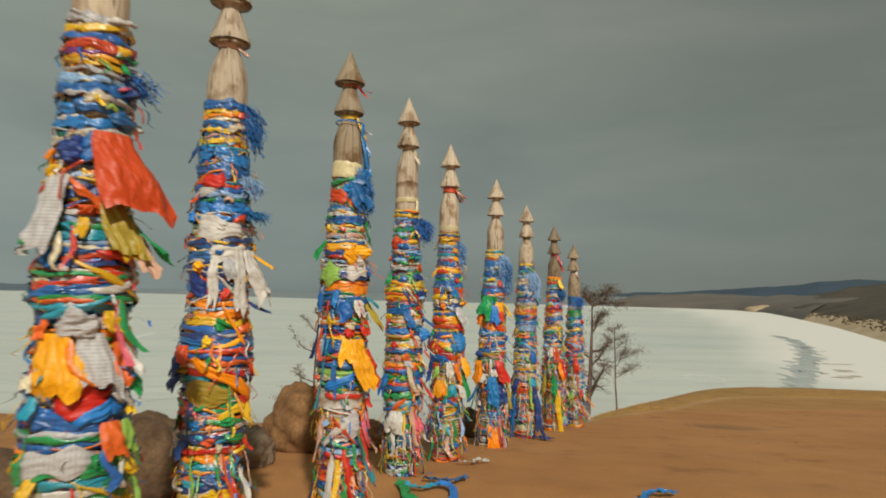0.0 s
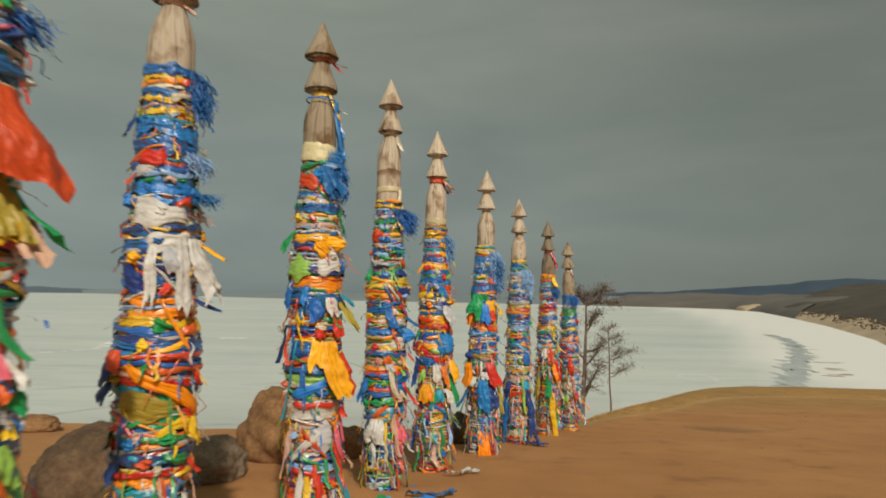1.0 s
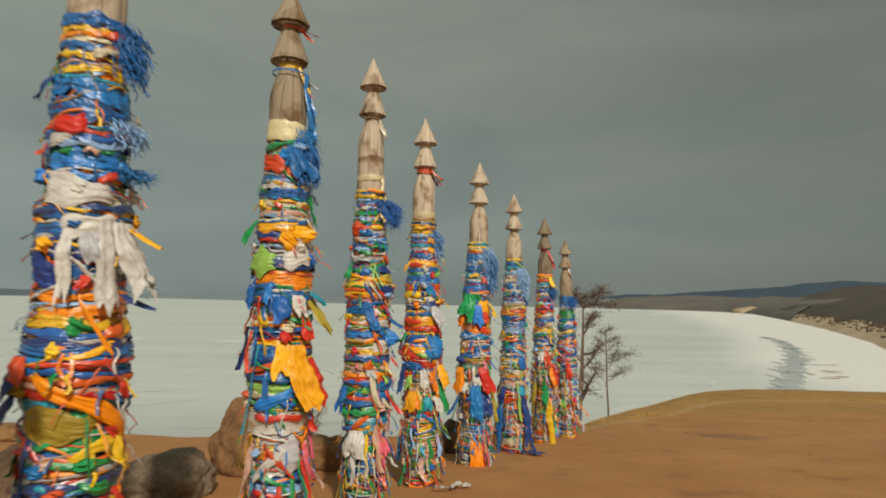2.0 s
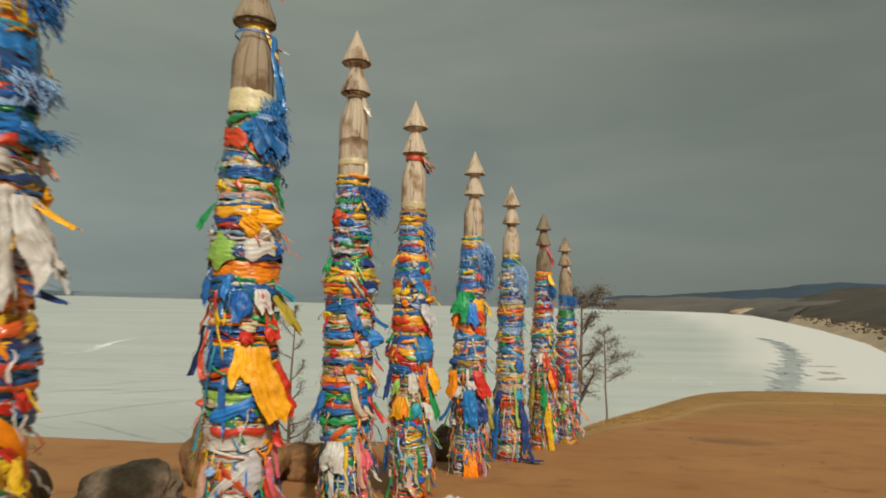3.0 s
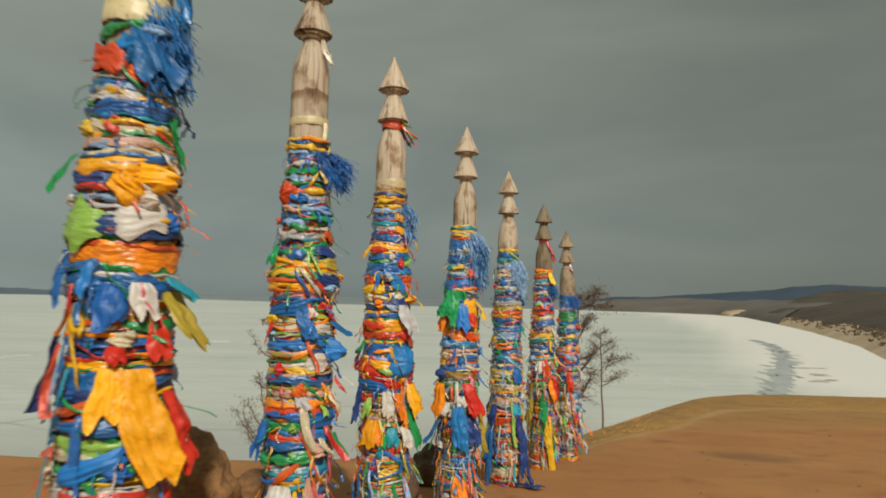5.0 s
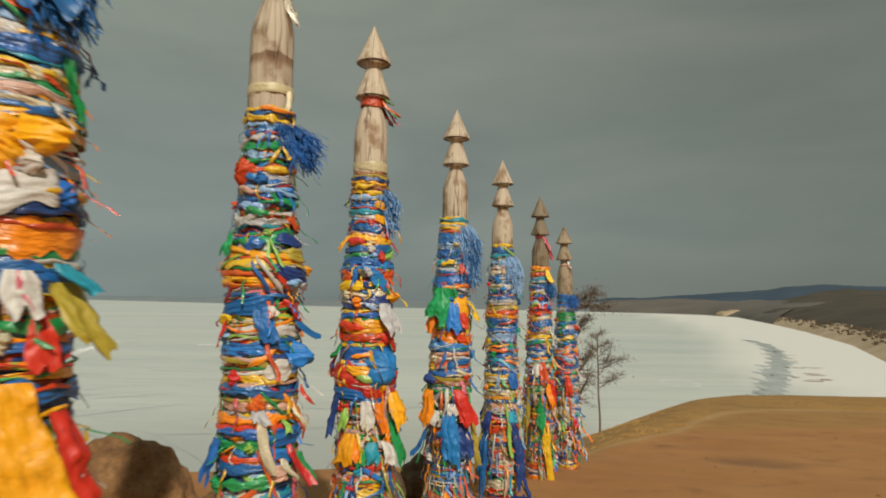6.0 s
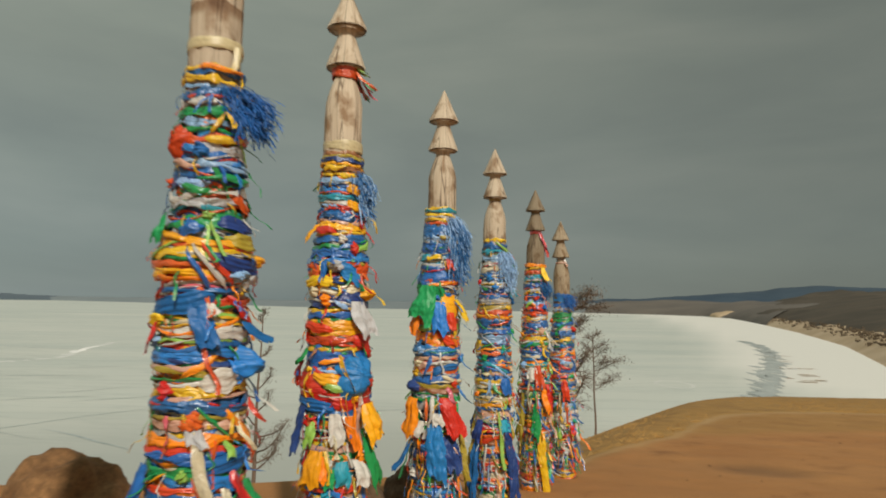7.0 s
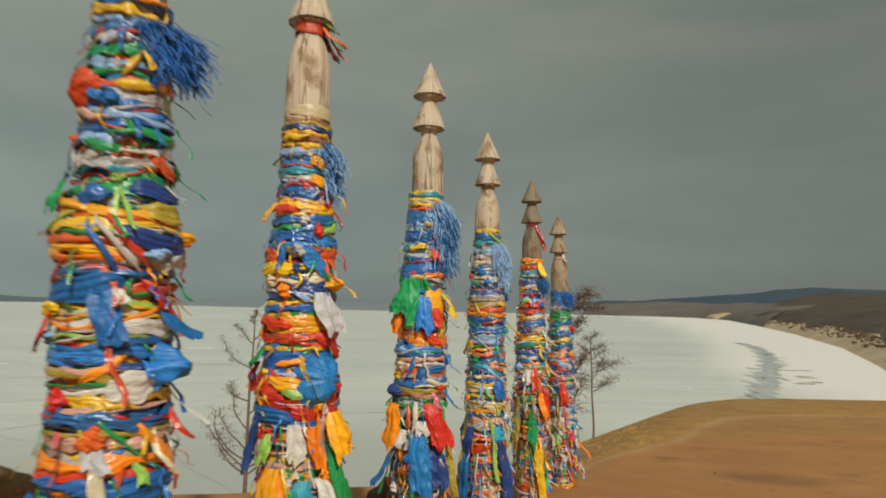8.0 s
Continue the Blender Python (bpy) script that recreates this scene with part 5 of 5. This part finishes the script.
SASHES[1] += [(1.429, .5, 2.46, "O", .06, .257), (1.417, 1.29, .69, "B", .037, .044), (1.558, 1.22, .86, "R", .037, .117), (1.608, -.4, .44, "p", .023, -.013), (1.704, .68, .8, "G", .037, .041), (1.766, 1.11, 1.11, "Y", .018, -.013)]
SASHES[2] += [(.236, -.65, 1.64, "V", .091, .025), (.296, .22, .69, "V", .043, .037), (.305, .04, .75, "G", .017, .084), (.471, -.29, .4, "R", .026, .031), (.63, -.64, 1.19, "D", .038, .018), (.665, -.52, 1.03, "R", .017, -.007), (.602, -.4, 1.62, "A", .03, 0), (.668, .69, .95, "W", .015, .098), (.754, 1.09, 1.2, "Y", .017, .01), (.916, -.79, 1.3, "B", .03, .008), (1.502, -.2, 1.62, "b", .058, -.1), (1.592, -.02, 1.96, "R", .027, .015), (1.83, -.3, 1.4, "W", .04, -.22), (1.83, .1, 1.2, "V", .03, .2)]
SASHES[3] += [(.008, .4, 1.84, "O", .017, -.001), (.092, .88, .63, "Y", .017, -.175), (.218, .29, .5, "Y", .022, -.098), (.277, .54, 1.49, "Y", .022, -.015), (.376, -.61, 1.08, "p", .019, .015), (.388, .95, 1.43, "L", .014, .009), (.424, .7, 2, "G", .024, -.014), (.466, -.26, .92, "G", .029, .02), (.518, 1.22, .84, "V", .043, .065), (.614, -.25, .68, "B", .038, -.014), (.592, .97, 1.4, "D", .043, .021), (.634, -.84, 1.34, "A", .024, .045), (.655, 1.09, 1.09, "o", .043, .013), (.744, .2, .92, "W", .022, .201), (.74, .35, .91, "R", .024, .197)]
SASHES[3] += [(.752, -.03, .58, "B", .029, .165), (.746, .89, 1.52, "D", .053, .055), (.796, 1.23, .77, "S", .038, -.029), (.888, -.58, 1.9, "B", .066, -.045), (.922, 1.15, .96, "R", .043, .144), (1.33, 1.1, 1.08, "O", .033, .179), (1.432, .84, 1.66, "B", .061, .008), (1.499, .64, 1.18, "b", .051, .046), (1.62, .4, .8, "V", .03, .3)]
SASHES[4] += [(.095, -.33, 1.37, "Y", .023, -.009), (.21, .59, .76, "A", .034, .012), (.306, .92, 1.47, "A", .04, .068), (.418, -.85, 1.42, "R", .034, .028), (.493, 1.03, 1.16, "l", .028, -.062), (.626, -1.02, 1.01, "V", .051, .019), (.644, .4, .87, "b", .068, .085), (.678, -.66, 1.84, "Y", .045, 0), (.794, .11, .55, "L", .022, .058), (.909, -.74, 1.32, "R", .045, .009), (1.004, 1.04, 1.14, "R", .061, .102), (1.074, -.2, .93, "O", .022, -.023), (1.156, -.29, 1, "A", .039, .037), (1.279, -.77, 1.57, "B", .05, .048), (1.2, .04, .82, "l", .033, .002)]
SASHES[5] += [(.085, .97, 1.33, "Y", .026, .078), (.229, .34, .85, "o", .026, .003), (.37, -.33, 1.14, "Y", .033, -.002), (.371, -1.04, 1.05, "T", .037, -.004), (.951, .41, 1.06, "R", .058, .087), (1.127, -.6, .63, "p", .036, -.049), (1.141, .46, 1.49, "B", .058, -.031), (1.223, .81, 1.4, "C", .022, .075)]
SASHES[6] += [(.085, .89, 1.6, "l", .028, .132), (.349, 1.03, 1.29, "W", .038, .121), (.751, .41, 1.36, "V", .023, -.051)]
SASHES[7] += [(.5, .4, 1.2, "R", .03, .05)]
SASHES[8] += [(.9, .3, 1.2, "R", .03, .1)]
# Long loose strips: depth, turn, colour, width, length, wind.
STRIPS = [[] for _ in range(9)]
STRIPS[0] += [(.54, -.37, "V", .031, .172, .005), (.739, -.36, "C", .034, .124, .005), (.72, -.11, "R", .015, .142, .009), (.95, .81, "G", .03, .196, .068), (.95, .74, "P", .023, .229, .055), (1.073, -.01, "O", .026, .157, .034), (1.16, -.55, "B", .019, .118, .047), (1.411, .64, "B", .034, .147, .017), (1.44, .96, "W", .019, .106, -.008)]
STRIPS[1] += [(1.294, -.13, "G", .021, .065, 0), (1.291, .08, "Y", .021, .069, -.008), (1.85, .9, "W", .03, .25, .05)]
STRIPS[2] += [(.953, .44, "P", .013, .108, .029), (.96, -.72, "R", .021, .099, -.009), (1.057, .64, "G", .029, .08, 0), (1.107, -.67, "Y", .021, .219, .049), (1.123, -1.3, "D", .029, .219, -.023), (1.144, -1.04, "R", .029, .209, -.011), (1.142, -.84, "B", .021, .186, .019), (1.214, -.7, "T", .021, .442, -.051), (1.181, -.84, "L", .019, .189, -.015), (1.72, .9, "P", .04, .22, .02), (1.72, -.8, "p", .04, .26, -.05), (1.9, .8, "T", .04, .3, .08), (1.95, -.4, "W", .04, .3, -.03), (2, .2, "R", .04, .3, 0), (2, -.2, "Y", .04, .3, 0)]
STRIPS[3] += [(.175, .47, "Y", .022, .082, .035), (1.001, .13, "V", .017, .205, .042), (1.263, -.49, "P", .021, .109, .019), (1.224, 1.3, "R", .028, .114, .046), (1.317, .07, "C", .042, .274, .046), (1.463, .84, "R", .042, .203, .084), (1.515, 1.3, "G", .037, .152, .052), (1.7, .3, "p", .04, .35, .05), (1.72, .45, "P", .03, .4, .07)]
STRIPS[4] += [(1.082, -1.47, "R", .044, .135, .013), (1.043, .1, "Y", .022, .184, .038), (1.243, .67, "p", .022, .248, 0), (1.505, -.28, "Y", .033, .164, .025), (1.428, -.07, "C", .038, .13, .049)]
STRIPS[5] += [(1.326, -.13, "W", .036, .274, -.042), (1.345, -.35, "V", .022, .153, 0), (1.603, -.57, "O", .036, .264, .032), (1.595, 1.3, "o", .05, .347, .052), (1.668, -1.3, "G", .036, .242, -.032)]
STRIPS[6] += [(1.5, .3, "l", .03, .5, .05)]
STRIPS[7] += [(1.2, -.2, "C", .03, .4, 0)]
STRIPS[8] += [(1.2, 0, "C", .02, .4, 0)]
MIXED = "BBBBbbDLLTYYYAAOOORRRVVVGGGlWWWCpS"
PALE = "BBBbbbLLLLTTWWWWSSCYYAOVRGGl"
LOWER = "BBBbDDTLYYAoOORRVVGGGGlWWCPpoK"


POLE_LABELS = ["wooden ritual pole hung with orange, yellow and printed white cloths", "carved wooden pole wound in blue ribbons, draped with white cloth", "carved wooden pole wound in ribbons, long orange cloth hanging",
               "carved wooden pole wound in ribbons, frayed blue tassel, yellow tie", "carved wooden pole in blue and red ribbons, pink neck tie", "carved wooden pole with green bow and long blue cloth",
               "carved wooden pole wound in pale blue and yellow ribbons", "dark carved wooden pole thick with hanging ribbons, pink tie", "carved wooden pole wound in blue, orange and white ribbons"]


def build_pole(i):
    x, y, height, bare, thick = POLES[i]
    lean = (0, 0, 0, 0, 0, 0.014, 0, 0, -0.016)[i]      # how far the top leans to the right, in radians
    base = new("ribbon_pole")
    x -= lean * height
    base.location = (x, y, float(ground_z(np.array(x), np.array(y))) - 0.01)
    base.rotation_euler = (0, lean, 0)
    tagged(base, POLE_LABELS[i], "ribbon pole", "row of ribbon poles")
    front = math.atan2(-3.1, 0.62 - x)
    build_shaft(base, height, i * 3.7 + 1, thick, (WOOD, WOOD, WOOD_BROWN, WOOD_RINGED, WOOD, WOOD, WOOD, WOOD_DARK, WOOD_BROWN)[i])
    wrap = Wrap(base, height, bare, i + 1, front, (0.90, 1.0, 1.0, 1.0, 0.98, 1.0, 0.98, 1.0, 0.98)[i])
    wrap.core()
    main = PALE if i in (5, 6, 8) else MIXED
    wrap.fill(main, 0.12 if i != 5 else 0.3)
    known = i < 6                                       # the six poles nearest to the path
    for d, key, width, tilt in BANDS[i]:
        wrap.band(d, key, width * 1.12, tilt + wrap.rng.gauss(0, .009), 0.0145 + wrap.rng.uniform(-.003, .005), wrap.rng.uniform(-.3, .3), 0.25 if width > .1 else 1.0, 0.9)
    for d, turn, span, key, width, slant in SASHES[i]:
        wrap.arc(d, turn, span, key, width * 1.15, slant, 0.030)
    for d, turn, key, width, length, blow in CLOTHS[i]:
        if length < width * 1.05 and width > 0.12 and length < 0.15:
            wrap.arc(d + length / 2, turn + blow * 2, width / 0.135, key, length * 1.25, wrap.rng.uniform(-.03, .03), 0.026)
        elif length < width * 1.05 and width < 0.2:
            wrap.puff(d, turn, key, width, length, blow)
        else:
            wrap.cloth(d, turn, key, width, length, blow, spread=0.03 if length > .2 else 0.018, lift=0.028, top=wrap.rng.uniform(.5, .8))
    for d, turn, key, width, length, blow in STRIPS[i]:
        wrap.tail(d, turn, key, width * 1.1, length, blow, 0.02, off=0.034)
    for d, turn, key, length, count, blow in TASSELS[i]:
        wrap.tassel(d, turn, key, length, count, blow)
    wrap.hang(LOWER, 0.55, 8 if known else 18, 0.06, 0.16)
    wrap.hang(LOWER, 1.25, (14, 14, 18, 20, 30, 26, 30, 66, 60)[i], 0.10, 0.30)
    wrap.hang(LOWER, 1.7, (20, 24, 36, 36, 34, 30, 20, 30, 30)[i], 0.10, 0.34)
    wrap.hang("WCYlWpOWbG", 1.2, (14, 14, 24, 24, 30, 30, 40, 46, 46)[i], 0.07, 0.22, (.006, .009, .012))
    wrap.chaos(main, 0.30, 30 if known else 60, 16 if known else 30)
    # Extra white cords are added to stand in for glints on the satin.
    wrap.cords("WWWWYYRRVObGC", 0.2, 20 if known else 34)
    wrap.fray()
    wrap.knots(main, 0.35, 5 if known else 12)
    for drop, key, radius, width, tails, blow, length in TIES[i]:
        wrap.tie(drop, key, radius, width, tails, blow, length)
    if i == 2:
        wrap.roll(1.44, 1.25, 0.085, 0.012)
    return wrap


for index in range(len(POLES)):
    build_pole(index)


# ---- trees on the slope ----
def build_tree(name, label, x, y, base_z, top_z, lean, limbs, seed, crown=1.0, trunk=0.13, twig=0.010, spray=(.12, .32), sprays_each=5, flake=1.0):
    """A thin, windblown larch or pine: tapered trunk, crooked limbs, sparse clumps of twigs."""
    rng = random.Random(seed)
    root = new(name)
    root.location = (x, y, base_z)
    tagged(root, label, "tree", "trees on the slope")
    H = top_z - base_z
    tv, tf = [], []

    def tube(points, r0, r1, sides=7):
        k = len(tv)
        n = len(points)
        for i, p in enumerate(points):
            ahead = (points[min(i + 1, n - 1)] - points[max(i - 1, 0)]).normalized()
            u = ahead.orthogonal().normalized()
            v = ahead.cross(u)
            r = r0 + (r1 - r0) * i / (n - 1)
            for j in range(sides):
                a = 2 * math.pi * j / sides
                tv.append(p + (u * math.cos(a) + v * math.sin(a)) * r)
        for i in range(n - 1):
            for j in range(sides):
                m = (j + 1) % sides
                tf.append((k + i * sides + j, k + i * sides + m, k + (i + 1) * sides + m, k + (i + 1) * sides + j))

    stem = [Vector((lean * f + 0.10 * wave(f * 3, seed), 0.10 * wave(f * 3 + 5, seed), H * f)) for f in np.linspace(0, 1, 16)]
    tube(stem, trunk, 0.02)
    child("trunk", mesh_from("trunk", tv, tf, BARK), root)
    gv, gf, sprays = [], [], []
    for f0, az, reach, rise, size in limbs:
        tv, tf = [], []
        k = f0 * 15
        p = stem[int(k)].lerp(stem[min(15, int(k) + 1)], k % 1)
        pts, d = [p.copy()], Vector((math.cos(az), math.sin(az), rise + 0.25)).normalized()
        steps = 9
        for i in range(steps):
            d = (d + Vector((rng.gauss(0, .16), rng.gauss(0, .16), rng.gauss(0.05, .15)))).normalized()
            p = p + d * 0.86 * reach / steps
            pts.append(p.copy())
        tube(pts, trunk * 0.38 * (1.2 - f0 * .6), max(0.008, twig), 5)
        tips = []
        for i in range(3, len(pts)):
            for _ in range(sprays_each):
                e = (Vector((rng.gauss(0, 1), rng.gauss(0, 1), rng.gauss(.35, .5)))).normalized() * reach * rng.uniform(*spray)
                q = [pts[i], pts[i] + e * .5 + Vector((0, 0, rng.gauss(0, .05))), pts[i] + e]
                sprays.append(q)
                tips.append(q[2]), tips.append(q[1])
        child("limb", mesh_from("limb", tv, tf, BARK), root)
        for tip in tips:
            for _ in range(int(11 * size * crown)):
                c = tip + Vector((rng.gauss(0, .17), rng.gauss(0, .17), rng.gauss(0, .075))) * size
                a, L, tl = rng.uniform(0, 6.28), rng.uniform(.02, .055) * flake, rng.gauss(.3, .6)
                u = Vector((math.cos(a), math.sin(a), tl)) * L
                v = Vector((-math.sin(a), math.cos(a), rng.gauss(0, .5))) * 0.0055 * flake
                k = len(gv)
                gv += [c - u - v, c - u * .2 + v * 1.6, c + u, c + u * .1 - v * 1.4]
                gf.append((k, k + 1, k + 2, k + 3))
    tv, tf = [], []
    for q in sprays:
        tube(q, twig, twig * 0.45, 3)
    tagged(child("twig_spray", mesh_from("twig_spray", tv, tf, BARK), root), kind="stuff")
    tagged(child("crown", mesh_from("crown", gv, gf, TWIG, smooth=False), root, "sparse brown needles and twigs"), kind="stuff")
    return root


build_tree("pine_tree", "tall crooked pine with bare trunk and flat brown crown", 4.3, 26.8, -5.2, 1.45, 0.15,
           [(.99, .3, 1.4, .18, 1.1), (.97, 2.2, .9, .2, 1.0), (.96, -.1, 1.6, .10, 1.1), (.95, -.6, 1.4, .12, 1.1), (.93, 1.2, .9, .1, 1.0), (.96, 3.3, .7, .2, .9), (.82, .1, 1.0, .5, .8), (.78, .4, 1.1, .8, .7), (.66, -.2, .9, .2, .5), (.57, .2, 1.5, .35, .6),
            (.50, 3.0, .9, .1, .5), (.62, 2.9, 1.0, .1, .5), (.42, 2.8, .6, .1, .4), (.36, -.1, 1.9, .9, .6), (.35, .2, 2.2, 1.1, .7)], 4, 0.5, 0.17, 0.014, flake=1.35)
build_tree("pine_tree", "slender pine with spreading sparse crown on the slope", 6.3, 32.0, -7.0, 0.0, 0.1,
           [(.97, .3, .5, .6, .9), (.95, 2.8, .5, .5, .9), (.90, .1, .8, .5, 1.0), (.88, 3.0, .7, .4, .9), (.84, -.3, 1.0, .35, 1.0), (.82, 2.7, .8, .4, .8), (.79, .3, 1.2, .2, 1.1), (.76, -.2, 1.5, .12, 1.1),
            (.72, .5, 1.4, .05, 1.1), (.70, 3.2, .8, .3, .8), (.67, .0, 1.5, .0, 1.1), (.64, -.4, 1.2, -.05, 1.0)], 8, 0.42, 0.07, 0.010, (.10, .26), 3, 1.4)
build_tree("young_larch", "thin leafless larch with upcurved bare branches", -8.5, 29.9, -9.5, 0.95, 0.05,
           [(.97, .4, .4, .9, .4), (.94, 2.6, .5, .8, .45), (.86, 3.1, 1.6, .35, .5), (.80, .3, .7, .3, .4), (.76, 3.3, 2.2, .30, .55), (.67, .1, 1.5, .30, .5), (.63, 3.0, 2.4, .35, .55), (.58, -.3, 1.7, .2, .55),
            (.52, 2.9, 2.6, .25, .6), (.47, .2, 1.9, .10, .6), (.44, 3.1, 2.9, .40, .6), (.43, -.5, 1.6, .05, .7), (.41, .5, 2.0, .0, .8), (.40, 3.0, 3.2, .10, .8), (.37, 3.2, 3.1, .15, .8), (.37, .0, 1.9, .1, .8), (.34, 2.9, 2.6, .3, .7), (.34, .3, 1.7, .15, .8)], 15, 0.8, 0.12, 0.012, (.05, .14), 3, 1.3)


# ---- things on the ground ----
def fallen(label, key, x, y, length, width, heading, seed):
    """A strip of cloth lying crumpled on the earth."""
    rng = random.Random(seed)
    n, m = 26, 5
    verts, uvs = [], []
    px, py, h = x, y, heading
    for i in range(n):
        f = i / (n - 1)
        h += 0.26 * wave(f * 4 + seed, 2.0)
        px, py = px + math.cos(h) * length / n, py + math.sin(h) * length / n
        z = float(ground_z(np.array(px), np.array(py)))
        for j in range(m):
            v = j / (m - 1) - .5
            verts.append((px - math.sin(h) * width * v, py + math.cos(h) * width * v, z + 0.022 + 0.05 * abs(noise.noise(Vector((f * 8, v * 3, seed)))) + 0.02 * abs(noise.noise(Vector((f * 25, v * 9, seed))))))
            uvs.append((length * f, width * v))
    return tagged(new("fallen_ribbon", mesh_from("fallen_ribbon", verts, grid_faces(n, m), CLOTH[key], np.array(uvs))), label, "ribbon", "ribbons on the ground")


fallen("bright blue ribbon fallen in a heap at a pole's foot", "b", -0.02, 5.28, 0.62, 0.06, -0.10, 1)
fallen("green ribbon trailing over bare earth", "G", -0.30, 5.30, 0.50, 0.07, -0.15, 2)
fallen("blue ribbon lying crumpled on bare earth", "B", -0.10, 5.42, 0.45, 0.06, 0.05, 3)
fallen("teal ribbon lying crumpled in the heap", "T", -0.22, 5.22, 0.36, 0.05, 0.2, 7)
fallen("dirty white ribbon lying by a pole's foot", "W", 0.12, 6.32, 0.42, 0.05, 0.1, 4)
fallen("blue ribbon lying on bare trodden earth", "b", 1.55, 5.12, 0.52, 0.06, 0.05, 5)
fallen("blue-grey cloth trailing from a pole over earth", "D", 0.98, 8.84, 0.34, 0.08, -0.1, 6)


def build_pebbles():
    """Scattered small stones and clods."""
    rng = random.Random(12)
    verts, faces = [], []
    for _ in range(260):
        x, y = rng.uniform(-5, 13), rng.uniform(4.5, 24)
        if y > float(edge_y(x)) - 0.2:
            continue
        s = rng.choice((.005, .006, .008, .008, .012, .020)) * (1 + y / 25)
        z = float(ground_z(np.array(x), np.array(y))) + noise.noise(Vector((x * .9, y * .9, 3.0))) * .025 + noise.noise(Vector((x * .16, y * .16, 1.0))) * .04
        k = len(verts)
        for p in ((0, 0, .8), (1, 0, 0), (.3, .9, .1), (-.9, .5, 0), (-.6, -.8, .1), (.5, -.9, 0)):
            verts.append((x + s * p[0] * rng.uniform(.7, 1.3), y + s * p[1] * rng.uniform(.7, 1.3), z + s * p[2] * rng.uniform(.6, 1.2)))
        faces += [(k, k + 1 + i, k + 1 + (i + 1) % 5) for i in range(5)]
    tagged(new("pebbles", mesh_from("pebbles", verts, faces, ROCK_WARM, smooth=False)), "small stones and clods scattered on earth", "stones", kind="stuff")


build_pebbles()


def build_grass():
    """Short dry tufts along the turf's ragged border and on the slope."""
    rng = random.Random(21)
    verts, faces = [], []
    made = 0
    while made < 7000:
        x = rng.uniform(1.5, 40)
        low = float(trail(x)) + 0.25
        y = low + rng.uniform(0, 20) * rng.random() ** 1.5
        z = float(ground_z(np.array(x), np.array(y)))
        made += 1
        for _ in range(5):
            a, h, r = rng.uniform(0, 6.28), rng.uniform(.010, .035), rng.uniform(0, .10)
            bx, by = x + r * math.cos(a), y + r * math.sin(a)
            k = len(verts)
            verts += [(bx - .008, by, z - .02), (bx + .008, by, z - .02), (bx + rng.gauss(0, .04), by + rng.gauss(0, .04), z + h)]
            faces.append((k, k + 1, k + 2))
    tagged(new("dry_grass", mesh_from("dry_grass", verts, faces, STRAW, smooth=False)), "short dry straw-coloured grass on the slope", "grass", kind="stuff")


build_grass()
